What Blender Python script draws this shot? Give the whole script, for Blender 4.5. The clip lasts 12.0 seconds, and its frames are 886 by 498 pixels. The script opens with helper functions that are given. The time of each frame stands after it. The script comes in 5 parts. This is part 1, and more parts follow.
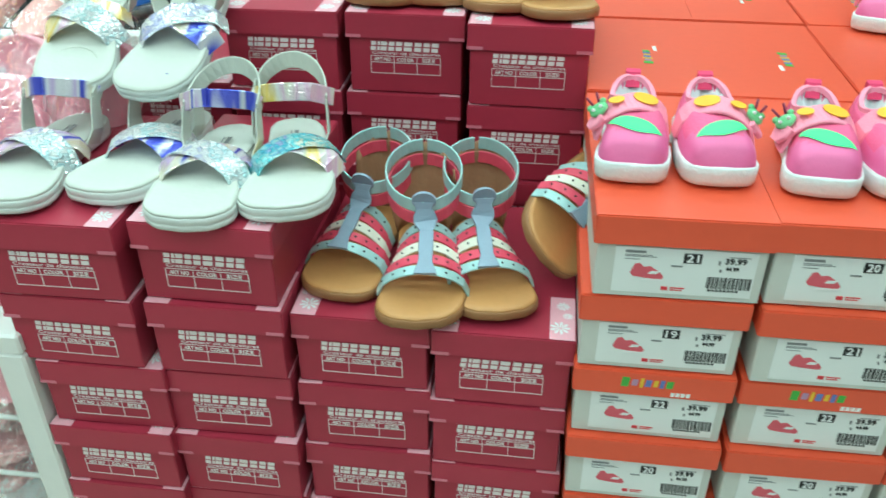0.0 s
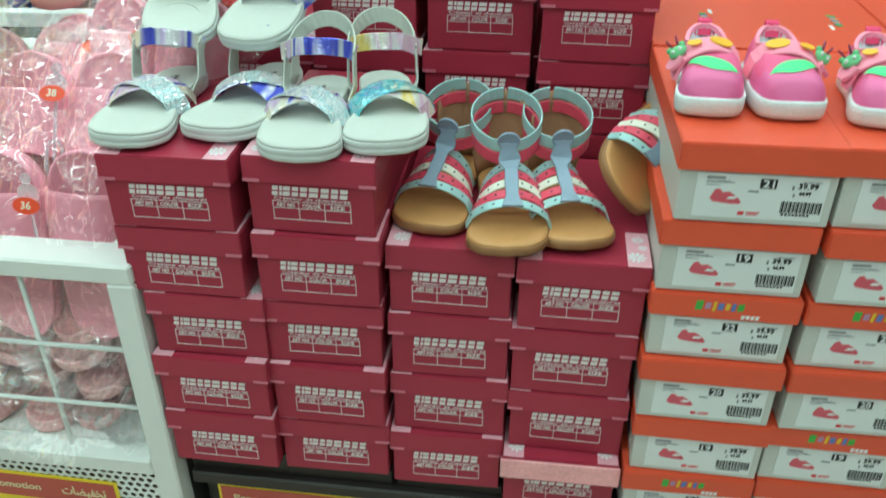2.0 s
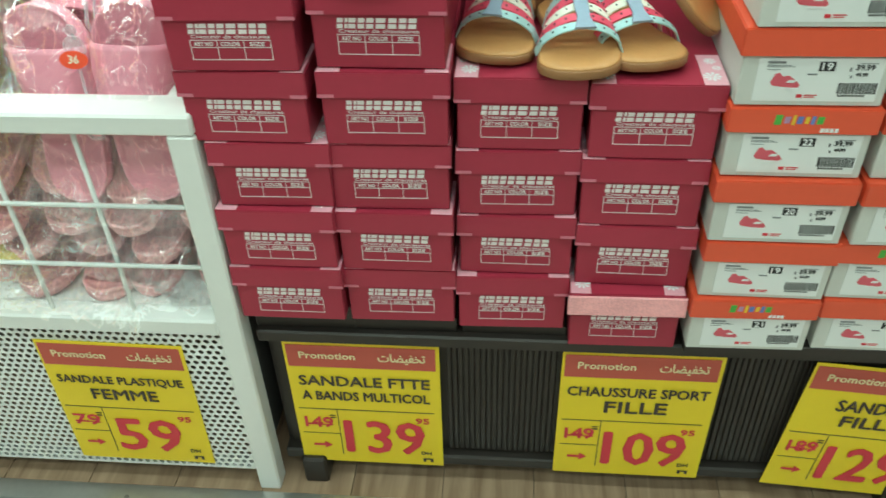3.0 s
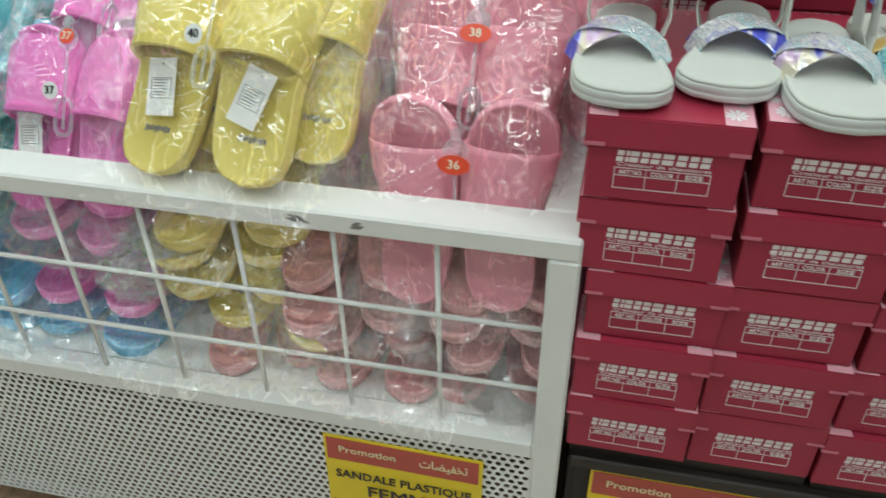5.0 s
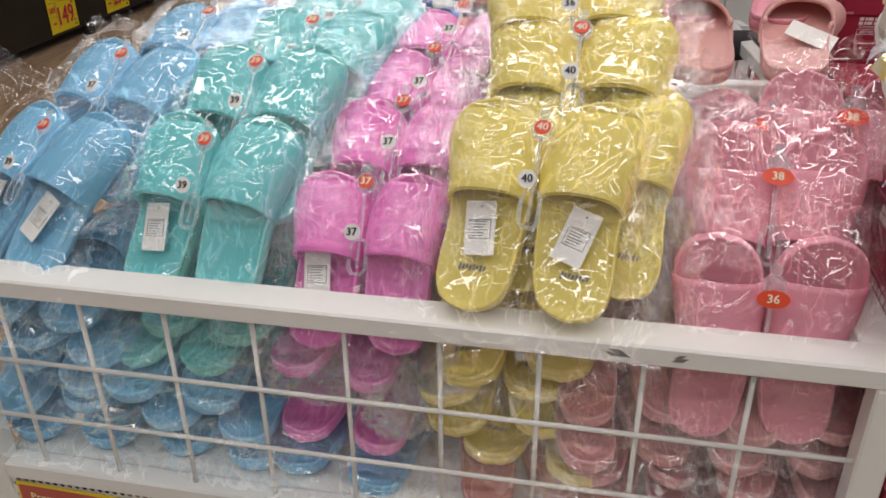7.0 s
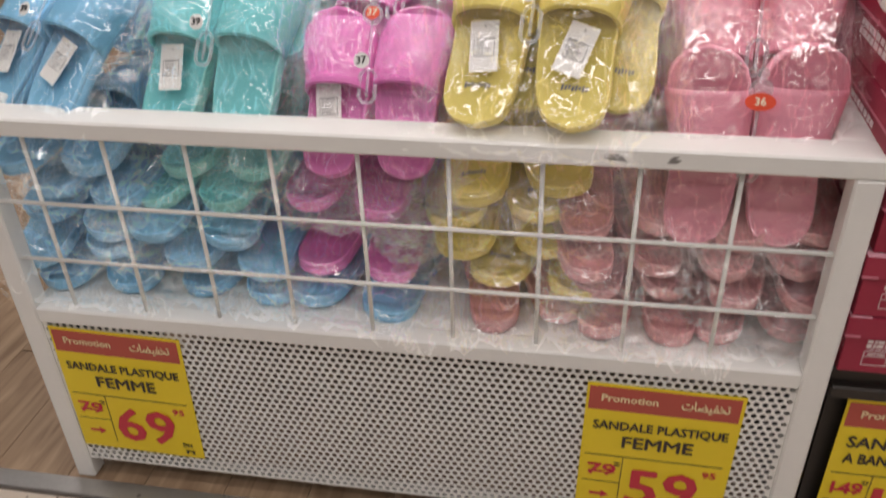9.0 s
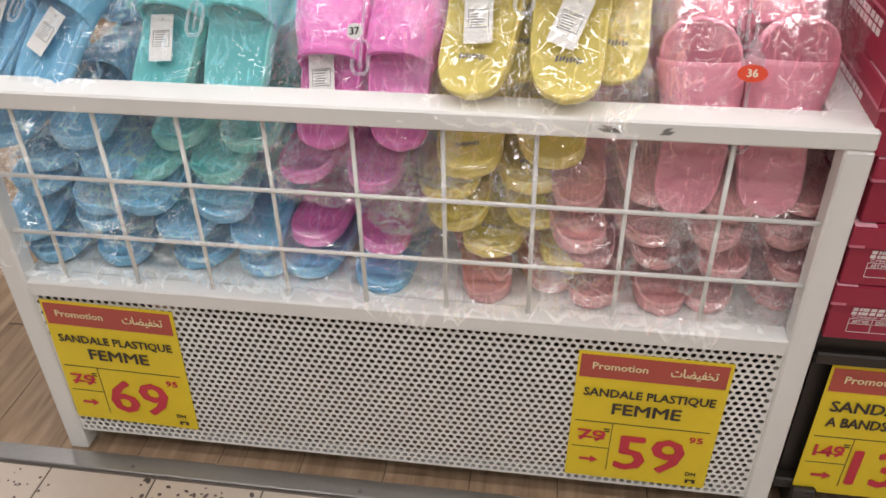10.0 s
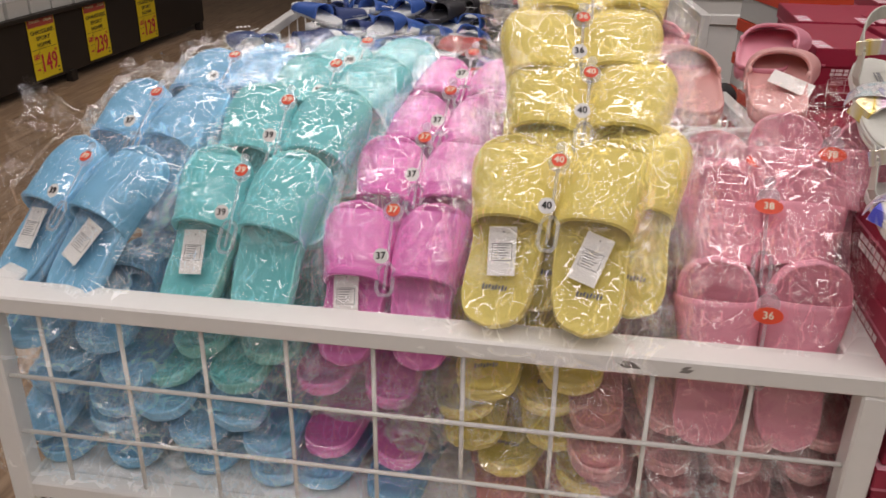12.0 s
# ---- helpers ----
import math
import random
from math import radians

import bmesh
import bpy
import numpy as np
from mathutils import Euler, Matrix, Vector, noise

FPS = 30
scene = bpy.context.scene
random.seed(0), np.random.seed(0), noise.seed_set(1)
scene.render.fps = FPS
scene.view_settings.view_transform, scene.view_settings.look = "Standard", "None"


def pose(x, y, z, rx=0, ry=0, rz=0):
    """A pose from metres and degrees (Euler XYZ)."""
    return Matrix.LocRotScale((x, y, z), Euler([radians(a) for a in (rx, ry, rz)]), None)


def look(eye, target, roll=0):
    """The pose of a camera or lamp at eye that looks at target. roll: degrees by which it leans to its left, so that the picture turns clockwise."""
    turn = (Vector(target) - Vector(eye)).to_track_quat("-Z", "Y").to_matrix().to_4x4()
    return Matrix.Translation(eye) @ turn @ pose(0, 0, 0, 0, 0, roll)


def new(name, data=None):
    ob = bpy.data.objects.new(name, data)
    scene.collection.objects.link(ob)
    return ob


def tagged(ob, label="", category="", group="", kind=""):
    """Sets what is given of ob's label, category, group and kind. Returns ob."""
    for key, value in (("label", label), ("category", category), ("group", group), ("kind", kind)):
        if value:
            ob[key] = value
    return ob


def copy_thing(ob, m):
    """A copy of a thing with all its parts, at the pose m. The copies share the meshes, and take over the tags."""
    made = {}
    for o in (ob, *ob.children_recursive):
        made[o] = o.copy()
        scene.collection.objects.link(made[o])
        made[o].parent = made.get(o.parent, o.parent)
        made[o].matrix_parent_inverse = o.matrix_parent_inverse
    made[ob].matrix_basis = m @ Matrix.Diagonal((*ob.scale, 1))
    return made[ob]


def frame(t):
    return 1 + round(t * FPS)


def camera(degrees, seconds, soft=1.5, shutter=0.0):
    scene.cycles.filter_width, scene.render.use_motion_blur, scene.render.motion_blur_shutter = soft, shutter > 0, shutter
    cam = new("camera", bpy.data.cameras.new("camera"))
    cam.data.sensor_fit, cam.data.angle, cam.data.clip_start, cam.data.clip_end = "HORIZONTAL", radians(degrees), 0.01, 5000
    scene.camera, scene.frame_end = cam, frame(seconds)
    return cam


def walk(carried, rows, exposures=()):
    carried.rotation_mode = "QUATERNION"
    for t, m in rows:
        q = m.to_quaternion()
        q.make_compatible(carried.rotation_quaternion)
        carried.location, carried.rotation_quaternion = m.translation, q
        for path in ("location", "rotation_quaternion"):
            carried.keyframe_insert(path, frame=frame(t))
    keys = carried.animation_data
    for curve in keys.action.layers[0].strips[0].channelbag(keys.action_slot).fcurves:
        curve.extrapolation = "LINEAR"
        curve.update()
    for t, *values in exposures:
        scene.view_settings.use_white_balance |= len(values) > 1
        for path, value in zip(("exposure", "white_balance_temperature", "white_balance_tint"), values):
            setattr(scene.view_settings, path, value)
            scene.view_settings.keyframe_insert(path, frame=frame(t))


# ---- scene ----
cam = camera(56.3, 12.0, soft=1.5, shutter=0.4)
PATH = [
    (0, (0.703, -0.665, 1.264), (0.498, 1.014, 0.196), 0.1),
    (0.5, (0.659, -0.667, 1.262), (0.427, 1.027, 0.224), 0.1),
    (1, (0.64, -0.678, 1.251), (0.421, 1.016, 0.212), 0.4),
    (1.5, (0.649, -0.728, 1.262), (0.421, 0.961, 0.216), 0.6),
    (2, (0.622, -0.777, 1.233), (0.413, 0.91, 0.179), 0.2),
    (2.5, (0.572, -0.811, 1.172), (0.404, 0.785, -0.022), -2.4),
    (2.7, (0.556, -0.823, 1.158), (0.403, 0.736, -0.085), -2.4),
    (4.3, (0.286, -0.782, 1.196), (-0.047, 0.768, -0.023), -0.7),
    (4.5, (0.241, -0.751, 1.191), (-0.124, 0.793, -0.026), -1.3),
    (5, (0.169, -0.7, 1.21), (-0.19, 0.847, -0.006), -0.9),
    (5.5, (0.064, -0.705, 1.227), (-0.266, 0.948, 0.151), -0.6),
    (6, (-0.028, -0.743, 1.226), (-0.331, 0.988, 0.27), -1.2),
    (6.5, (-0.137, -0.776, 1.23), (-0.449, 0.958, 0.284), -1.0),
    (6.7, (-0.17, -0.788, 1.231), (-0.527, 0.941, 0.292), -0.7),
    (8.3, (-0.21, -0.892, 1.186), (-0.556, 0.839, 0.244), -0.6),
    (8.5, (-0.202, -0.912, 1.156), (-0.547, 0.831, 0.238), -1.1),
    (9, (-0.194, -0.935, 1.138), (-0.507, 0.722, 0.063), -1.9),
    (9.5, (-0.201, -0.943, 1.136), (-0.484, 0.677, -0.002), -1.7),
    (10, (-0.212, -0.943, 1.145), (-0.472, 0.681, 0.007), -1.3),
    (10.5, (-0.217, -0.93, 1.177), (-0.46, 0.697, 0.04), -0.7),
    (11, (-0.232, -0.913, 1.22), (-0.481, 0.804, 0.225), 0.2),
    (11.5, (-0.237, -0.912, 1.235), (-0.496, 0.872, 0.37), 0.7),
    (12, (-0.244, -0.91, 1.238), (-0.529, 0.888, 0.409), 0.7),
]
walk(cam, [(t, look(eye, target, roll)) for t, eye, target, roll in PATH], exposures=[(0.0, 0.33, 5300, -24), (0.6, 0.14, 5300, -24), (2.0, 0.10, 5400, -24), (2.5, 0.40, 5600, -24), (4.5, -0.05, 5850, -10), (5.0, -0.25, 5900, -4), (5.5, -0.52, 6000, 8), (6.5, -0.52, 6400, 14), (8.5, -0.50, 6800, 20), (9.5, -0.06, 6550, 16), (10.3, 0.0, 6500, 16), (11.0, -0.2, 6550, 17), (12.0, -0.54, 6800, 21)])

# ---- light and room tone ----
world = bpy.data.worlds.new("shop_air")
scene.world = world
world.use_nodes = True
world.node_tree.nodes["Background"].inputs[0].default_value = (0.9, 0.95, 1.0, 1)
world.node_tree.nodes["Background"].inputs[1].default_value = 0.05
LAMP_W = 31.0
STRIPS = [-3.1, -1.9, -0.75, 0.45, 1.7, 3.2, 5.0]
CEIL = 3.3


# ---- materials ----
def nodes_of(name):
    m = bpy.data.materials.new(name)
    m.use_nodes = True
    return m, m.node_tree.nodes, m.node_tree.links, m.node_tree.nodes["Principled BSDF"]


def surface(name, color, rough=0.5, metal=0.0, vary=0.12, grain=0.25, scale=40.0, bump=0.1, coat=0.0, spread=0.0, sub=0.0):
    """A surface with blotches at two scales, a fine relief, and a spread from piece to piece."""
    m, n, l, b = nodes_of(name)
    tc = n.new("ShaderNodeTexCoord")
    big = n.new("ShaderNodeTexNoise")
    big.inputs["Scale"].default_value = scale * 0.15
    big.inputs["Detail"].default_value = 3
    fine = n.new("ShaderNodeTexNoise")
    fine.inputs["Scale"].default_value = scale * 6
    fine.inputs["Detail"].default_value = 4
    l.new(tc.outputs["Object"], big.inputs["Vector"])
    l.new(tc.outputs["Object"], fine.inputs["Vector"])
    add = n.new("ShaderNodeMath")
    add.operation = "MULTIPLY_ADD"
    add.inputs[1].default_value = grain
    l.new(fine.outputs["Fac"], add.inputs[0])
    l.new(big.outputs["Fac"], add.inputs[2])
    info = n.new("ShaderNodeObjectInfo")
    add2 = n.new("ShaderNodeMath")
    add2.operation = "MULTIPLY_ADD"
    add2.inputs[1].default_value = spread
    l.new(info.outputs["Random"], add2.inputs[0])
    l.new(add.outputs[0], add2.inputs[2])
    ramp = n.new("ShaderNodeValToRGB")
    lo = [c * (1 - vary) for c in color]
    hi = [min(1.0, c * (1 + vary)) for c in color]
    ramp.color_ramp.elements[0].position = 0.3
    ramp.color_ramp.elements[0].color = (*lo, 1)
    ramp.color_ramp.elements[1].position = 0.85
    ramp.color_ramp.elements[1].color = (*hi, 1)
    l.new(add2.outputs[0], ramp.inputs["Fac"])
    l.new(ramp.outputs["Color"], b.inputs["Base Color"])
    rr = n.new("ShaderNodeMapRange")
    rr.inputs["To Min"].default_value = max(0.02, rough - 0.08)
    rr.inputs["To Max"].default_value = min(1, rough + 0.1)
    l.new(big.outputs["Fac"], rr.inputs["Value"])
    l.new(rr.outputs["Result"], b.inputs["Roughness"])
    b.inputs["Metallic"].default_value = metal
    b.inputs["Coat Weight"].default_value = coat
    b.inputs["Coat Roughness"].default_value = 0.15
    if sub:
        b.inputs["Subsurface Weight"].default_value = sub
        b.inputs["Subsurface Radius"].default_value = (0.01, 0.008, 0.006)
    if bump:
        bp = n.new("ShaderNodeBump")
        bp.inputs["Strength"].default_value = bump
        bp.inputs["Distance"].default_value = 0.002
        l.new(fine.outputs["Fac"], bp.inputs["Height"])
        l.new(bp.outputs["Normal"], b.inputs["Normal"])
    return m


def plain(name, color, rough=0.6, metal=0.0):
    m, n, l, b = nodes_of(name)
    b.inputs["Base Color"].default_value = (*color, 1)
    b.inputs["Roughness"].default_value = rough
    b.inputs["Metallic"].default_value = metal
    return m


def film(name, tint=(0.955, 0.96, 0.962), gloss=2.2, scale=15.0, haze=0.004, rough=0.014, relief=0.0062, painted_streak=0.05):
    """Thin clear plastic film: see-through, with sharp creases that catch the lamps and faint painted white streaks."""
    m, n, l, b = nodes_of(name)
    n.remove(b)
    out = n["Material Output"]
    tr = n.new("ShaderNodeBsdfTransparent")
    tr.inputs[0].default_value = (*tint, 1)
    gl = n.new("ShaderNodeBsdfGlossy")
    gl.inputs["Roughness"].default_value = rough
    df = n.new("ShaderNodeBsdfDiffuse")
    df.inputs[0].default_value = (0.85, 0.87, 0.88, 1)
    tc = n.new("ShaderNodeTexCoord")
    info = n.new("ShaderNodeObjectInfo")
    shift = n.new("ShaderNodeVectorMath")
    shift.operation = "ADD"
    l.new(tc.outputs["Object"], shift.inputs[0])
    l.new(info.outputs["Random"], shift.inputs[1])
    warp = n.new("ShaderNodeTexNoise")
    warp.inputs["Scale"].default_value = scale * 0.8
    warp.inputs["Detail"].default_value = 2
    l.new(shift.outputs[0], warp.inputs["Vector"])
    height = None
    first_dist = None
    for k, (turn, stretch, sc, tent, amount) in enumerate(((0.5, 0.36, 1.9, 0.055, 0.9), (-0.7, 0.26, 3.6, 0.07, 0.40))):
        mp = n.new("ShaderNodeMapping")
        mp.inputs["Rotation"].default_value = (0, 0, turn)
        mp.inputs["Scale"].default_value = (1.2, stretch, 0.9)
        l.new(shift.outputs[0], mp.inputs["Vector"])
        mixv = n.new("ShaderNodeMixRGB")
        mixv.inputs[0].default_value = 0.045
        l.new(mp.outputs[0], mixv.inputs[1])
        l.new(warp.outputs["Color"], mixv.inputs[2])
        vo = n.new("ShaderNodeTexVoronoi")
        vo.feature = "DISTANCE_TO_EDGE"
        vo.inputs["Scale"].default_value = scale * sc
        l.new(mixv.outputs[0], vo.inputs["Vector"])
        mr = n.new("ShaderNodeMapRange")
        mr.inputs["From Max"].default_value = tent
        mr.inputs["To Min"].default_value = amount
        mr.inputs["To Max"].default_value = 0.0
        l.new(vo.outputs["Distance"], mr.inputs["Value"])
        if height is None:
            height, first_dist = mr.outputs["Result"], vo.outputs["Distance"]
        else:
            add = n.new("ShaderNodeMath")
            l.new(height, add.inputs[0])
            l.new(mr.outputs["Result"], add.inputs[1])
            height = add.outputs[0]
    patch = n.new("ShaderNodeTexNoise")
    patch.inputs["Scale"].default_value = 38
    patch.inputs["Detail"].default_value = 2
    l.new(shift.outputs[0], patch.inputs["Vector"])
    some = n.new("ShaderNodeMapRange")
    some.inputs["From Min"].default_value = 0.44
    some.inputs["From Max"].default_value = 0.60
    l.new(patch.outputs["Fac"], some.inputs["Value"])
    torn = n.new("ShaderNodeMath")
    torn.operation = "MULTIPLY"
    l.new(height, torn.inputs[0])
    l.new(some.outputs["Result"], torn.inputs[1])
    soft = n.new("ShaderNodeMath")
    soft.operation = "MULTIPLY_ADD"
    soft.inputs[1].default_value = 0.5
    l.new(warp.outputs["Fac"], soft.inputs[0])
    l.new(torn.outputs[0], soft.inputs[2])
    bp = n.new("ShaderNodeBump")
    bp.inputs["Strength"].default_value = 1.0
    bp.inputs["Distance"].default_value = relief
    l.new(soft.outputs[0], bp.inputs["Height"])
    l.new(bp.outputs["Normal"], gl.inputs["Normal"])
    fr = n.new("ShaderNodeFresnel")
    fr.inputs["IOR"].default_value = 1.5
    l.new(bp.outputs["Normal"], fr.inputs["Normal"])
    amt = n.new("ShaderNodeMath")
    amt.operation = "MULTIPLY"
    amt.use_clamp = True
    amt.inputs[1].default_value = gloss
    l.new(fr.outputs[0], amt.inputs[0])
    # Diffuse white lines: crease whitening that also paints in the lamps' glints.
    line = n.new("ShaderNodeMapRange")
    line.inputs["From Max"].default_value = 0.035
    line.inputs["To Min"].default_value = painted_streak
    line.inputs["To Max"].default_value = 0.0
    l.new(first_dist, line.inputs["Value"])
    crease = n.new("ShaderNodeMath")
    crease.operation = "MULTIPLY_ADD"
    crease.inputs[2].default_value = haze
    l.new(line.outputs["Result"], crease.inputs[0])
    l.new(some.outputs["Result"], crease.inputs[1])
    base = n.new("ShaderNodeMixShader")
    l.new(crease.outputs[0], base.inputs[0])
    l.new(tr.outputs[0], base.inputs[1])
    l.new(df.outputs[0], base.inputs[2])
    cap = n.new("ShaderNodeMath")
    cap.operation = "MINIMUM"
    cap.inputs[1].default_value = 0.26
    l.new(amt.outputs[0], cap.inputs[0])
    l.new(cap.outputs[0], gl.inputs["Color"])
    mix = n.new("ShaderNodeAddShader")
    l.new(base.outputs[0], mix.inputs[0])
    l.new(gl.outputs[0], mix.inputs[1])
    l.new(mix.outputs[0], out.inputs["Surface"])
    return m


def hologram(name, stops, croc=True, scale=9.0):
    """Iridescent foil: reflected colours painted as drifting bands, metal-like gloss, an embossed scale pattern."""
    m, n, l, b = nodes_of(name)
    tc = n.new("ShaderNodeTexCoord")
    ns = n.new("ShaderNodeTexNoise")
    ns.inputs["Scale"].default_value = scale
    ns.inputs["Detail"].default_value = 1.5
    ns.inputs["Distortion"].default_value = 1.0
    info = n.new("ShaderNodeObjectInfo")
    off = n.new("ShaderNodeVectorMath")
    l.new(tc.outputs["Object"], off.inputs[0])
    l.new(info.outputs["Location"], off.inputs[1])
    mp = n.new("ShaderNodeMapping")
    mp.inputs["Scale"].default_value = (1, 1, 1) if croc else (1.0, 0.22, 0.12)
    l.new(off.outputs[0], mp.inputs["Vector"])
    l.new(mp.outputs[0], ns.inputs["Vector"])
    # The ramp holds the foil's reflections as fixed base colours.
    ramp = n.new("ShaderNodeValToRGB")
    while len(ramp.color_ramp.elements) < len(stops):
        ramp.color_ramp.elements.new(0.5)
    for i, c in enumerate(stops):
        ramp.color_ramp.elements[i].position = 0.28 + 0.44 * i / (len(stops) - 1)
        ramp.color_ramp.elements[i].color = (*c, 1)
    cell = n.new("ShaderNodeTexVoronoi")
    cell.inputs["Scale"].default_value = 170
    l.new(tc.outputs["Object"], cell.inputs["Vector"])
    shift = n.new("ShaderNodeMath")
    shift.operation = "MULTIPLY_ADD"
    shift.inputs[1].default_value = 0.22 if croc else 0.0
    l.new(cell.outputs["Color"], shift.inputs[0])
    l.new(ns.outputs["Fac"], shift.inputs[2])
    back = n.new("ShaderNodeMath")
    back.operation = "SUBTRACT"
    back.inputs[1].default_value = 0.11 if croc else 0.0
    l.new(shift.outputs[0], back.inputs[0])
    l.new(back.outputs[0], ramp.inputs["Fac"])
    l.new(ramp.outputs["Color"], b.inputs["Base Color"])
    b.inputs["Metallic"].default_value = 0.42
    b.inputs["Roughness"].default_value = 0.2 if croc else 0.13
    b.inputs["Thin Film Thickness"].default_value = 420
    b.inputs["Thin Film IOR"].default_value = 1.6
    vo = n.new("ShaderNodeTexVoronoi")
    vo.feature = "DISTANCE_TO_EDGE"
    vo.inputs["Scale"].default_value = 170
    l.new(tc.outputs["Object"], vo.inputs["Vector"])
    mr = n.new("ShaderNodeMapRange")
    mr.inputs["From Max"].default_value = 0.16
    l.new(vo.outputs["Distance"], mr.inputs["Value"])
    bp = n.new("ShaderNodeBump")
    bp.inputs["Strength"].default_value = 0.8 if croc else 0.12
    bp.inputs["Distance"].default_value = 0.002
    l.new(mr.outputs["Result"], bp.inputs["Height"])
    l.new(bp.outputs["Normal"], b.inputs["Normal"])
    return m


def wood_floor():
    m, n, l, b = nodes_of("oak_vinyl_planks")
    tc = n.new("ShaderNodeTexCoord")
    mp = n.new("ShaderNodeMapping")
    mp.inputs["Scale"].default_value = (26, 2.2, 1)
    info = n.new("ShaderNodeObjectInfo")
    off = n.new("ShaderNodeVectorMath")
    off.operation = "MULTIPLY_ADD"
    cmb = n.new("ShaderNodeCombineXYZ")
    for i in range(3):
        l.new(info.outputs["Random"], cmb.inputs[i])
    off.inputs[1].default_value = (30, 40, 50)
    l.new(cmb.outputs[0], off.inputs[0])
    l.new(tc.outputs["Object"], off.inputs[2])
    l.new(off.outputs[0], mp.inputs["Vector"])
    ns = n.new("ShaderNodeTexNoise")
    ns.inputs["Scale"].default_value = 1.6
    ns.inputs["Detail"].default_value = 7
    ns.inputs["Distortion"].default_value = 0.8
    l.new(mp.outputs[0], ns.inputs["Vector"])
    ramp = n.new("ShaderNodeValToRGB")
    ramp.color_ramp.elements[0].position = 0.3
    ramp.color_ramp.elements[0].color = (0.22, 0.14, 0.083, 1)
    ramp.color_ramp.elements[1].position = 0.72
    ramp.color_ramp.elements[1].color = (0.44, 0.31, 0.20, 1)
    l.new(ns.outputs["Fac"], ramp.inputs["Fac"])
    l.new(ramp.outputs["Color"], b.inputs["Base Color"])
    b.inputs["Roughness"].default_value = 0.42
    bp = n.new("ShaderNodeBump")
    bp.inputs["Strength"].default_value = 0.15
    bp.inputs["Distance"].default_value = 0.002
    l.new(ns.outputs["Fac"], bp.inputs["Height"])
    l.new(bp.outputs["Normal"], b.inputs["Normal"])
    return m


WHITE_PAINT = surface("white_powder_coat", (0.80, 0.80, 0.77), 0.38, vary=0.05, scale=12, bump=0.06)
SCUFF = surface("scuffed_steel", (0.25, 0.24, 0.23), 0.5, metal=0.4, scale=200)
RED_CARD = surface("crimson_printed_card", (0.32, 0.027, 0.056), 0.42, vary=0.10, scale=14, bump=0.05, spread=0.25)
RED_LID = surface("crimson_lid_card", (0.34, 0.030, 0.062), 0.38, vary=0.10, scale=14, bump=0.05, spread=0.25)
CORNER_PINK = surface("rose_corner_print", (0.58, 0.17, 0.24), 0.42, vary=0.15, scale=30, bump=0.03)
PALE_PINK = surface("pale_pink_print", (0.80, 0.42, 0.50), 0.42, vary=0.10, scale=30, bump=0.03)
TORN = surface("torn_shiny_pink_tape", (0.78, 0.34, 0.36), 0.18, vary=0.35, grain=0.5, scale=60, bump=0.6, coat=0.6)
INK_WHITE = plain("white_print", (0.82, 0.74, 0.74), 0.5)
for card in (RED_CARD, RED_LID):
    card.node_tree.nodes["Principled BSDF"].inputs["Specular IOR Level"].default_value = 0.3
ORANGE = surface("orange_red_lid_card", (0.68, 0.088, 0.038), 0.42, vary=0.08, scale=14, bump=0.05, spread=0.2)
GREY_CARD = surface("light_grey_card", (0.60, 0.60, 0.56), 0.5, vary=0.06, scale=14, bump=0.05, spread=0.2)
STICKER = surface("white_sticker_paper", (0.80, 0.81, 0.80), 0.45, vary=0.03, scale=30, bump=0.03)
BLACK = plain("black_print", (0.012, 0.012, 0.014), 0.5)
GREY_INK = plain("grey_print", (0.22, 0.22, 0.23), 0.5)
RED_INK = plain("red_print", (0.62, 0.03, 0.05), 0.5)
ROSE_INK = plain("rose_shoe_print", (0.62, 0.10, 0.14), 0.5)
WHITE_INK = plain("pure_white_print", (0.85, 0.85, 0.85), 0.5)
LOGO = [plain("logo_" + k, c, 0.5) for k, c in (("green", (0.12, 0.42, 0.06)), ("yellow", (0.75, 0.50, 0.03)), ("blue", (0.14, 0.20, 0.50)), ("mauve", (0.42, 0.25, 0.40)))]
YELLOW_PAPER = surface("yellow_price_paper", (0.84, 0.64, 0.02), 0.45, vary=0.05, scale=8, bump=0.02)
BAND_RED = surface("brick_red_print", (0.48, 0.085, 0.06), 0.5, vary=0.05, scale=20, bump=0.0)
BAND_TEXT = plain("pale_yellow_print", (0.82, 0.70, 0.42), 0.5)
DARK_TEXT = plain("dark_print", (0.05, 0.035, 0.03), 0.5)
PRICE_RED = plain("price_red_print", (0.62, 0.035, 0.06), 0.5)
DARK_METAL = surface("dark_brown_steel", (0.032, 0.026, 0.022), 0.42, metal=0.3, vary=0.2, scale=20, bump=0.08)
TILE = surface("beige_ceramic_tile", (0.56, 0.48, 0.40), 0.30, vary=0.10, grain=0.35, scale=10, bump=0.04, spread=0.3)
GROUT = surface("grey_grout", (0.16, 0.13, 0.11), 0.9, scale=60)
SMUDGE = surface("dark_scuff_dirt", (0.12, 0.09, 0.08), 0.8, vary=0.4, scale=60)
ALU = surface("worn_aluminium", (0.50, 0.49, 0.47), 0.34, metal=0.9, vary=0.18, scale=20, bump=0.12)
WOOD = wood_floor()
WALL = surface("greige_shop_wall", (0.42, 0.41, 0.39), 0.8, vary=0.04, scale=6)
CEILING = surface("dark_grey_ceiling", (0.10, 0.10, 0.105), 0.85, vary=0.03, scale=6)
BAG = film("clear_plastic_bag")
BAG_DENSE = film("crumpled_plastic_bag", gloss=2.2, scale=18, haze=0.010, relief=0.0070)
CLEAR = film("clear_plastic_hanger", tint=(0.90, 0.91, 0.93), gloss=1.0, scale=3, haze=0.16, rough=0.28, relief=0.001)
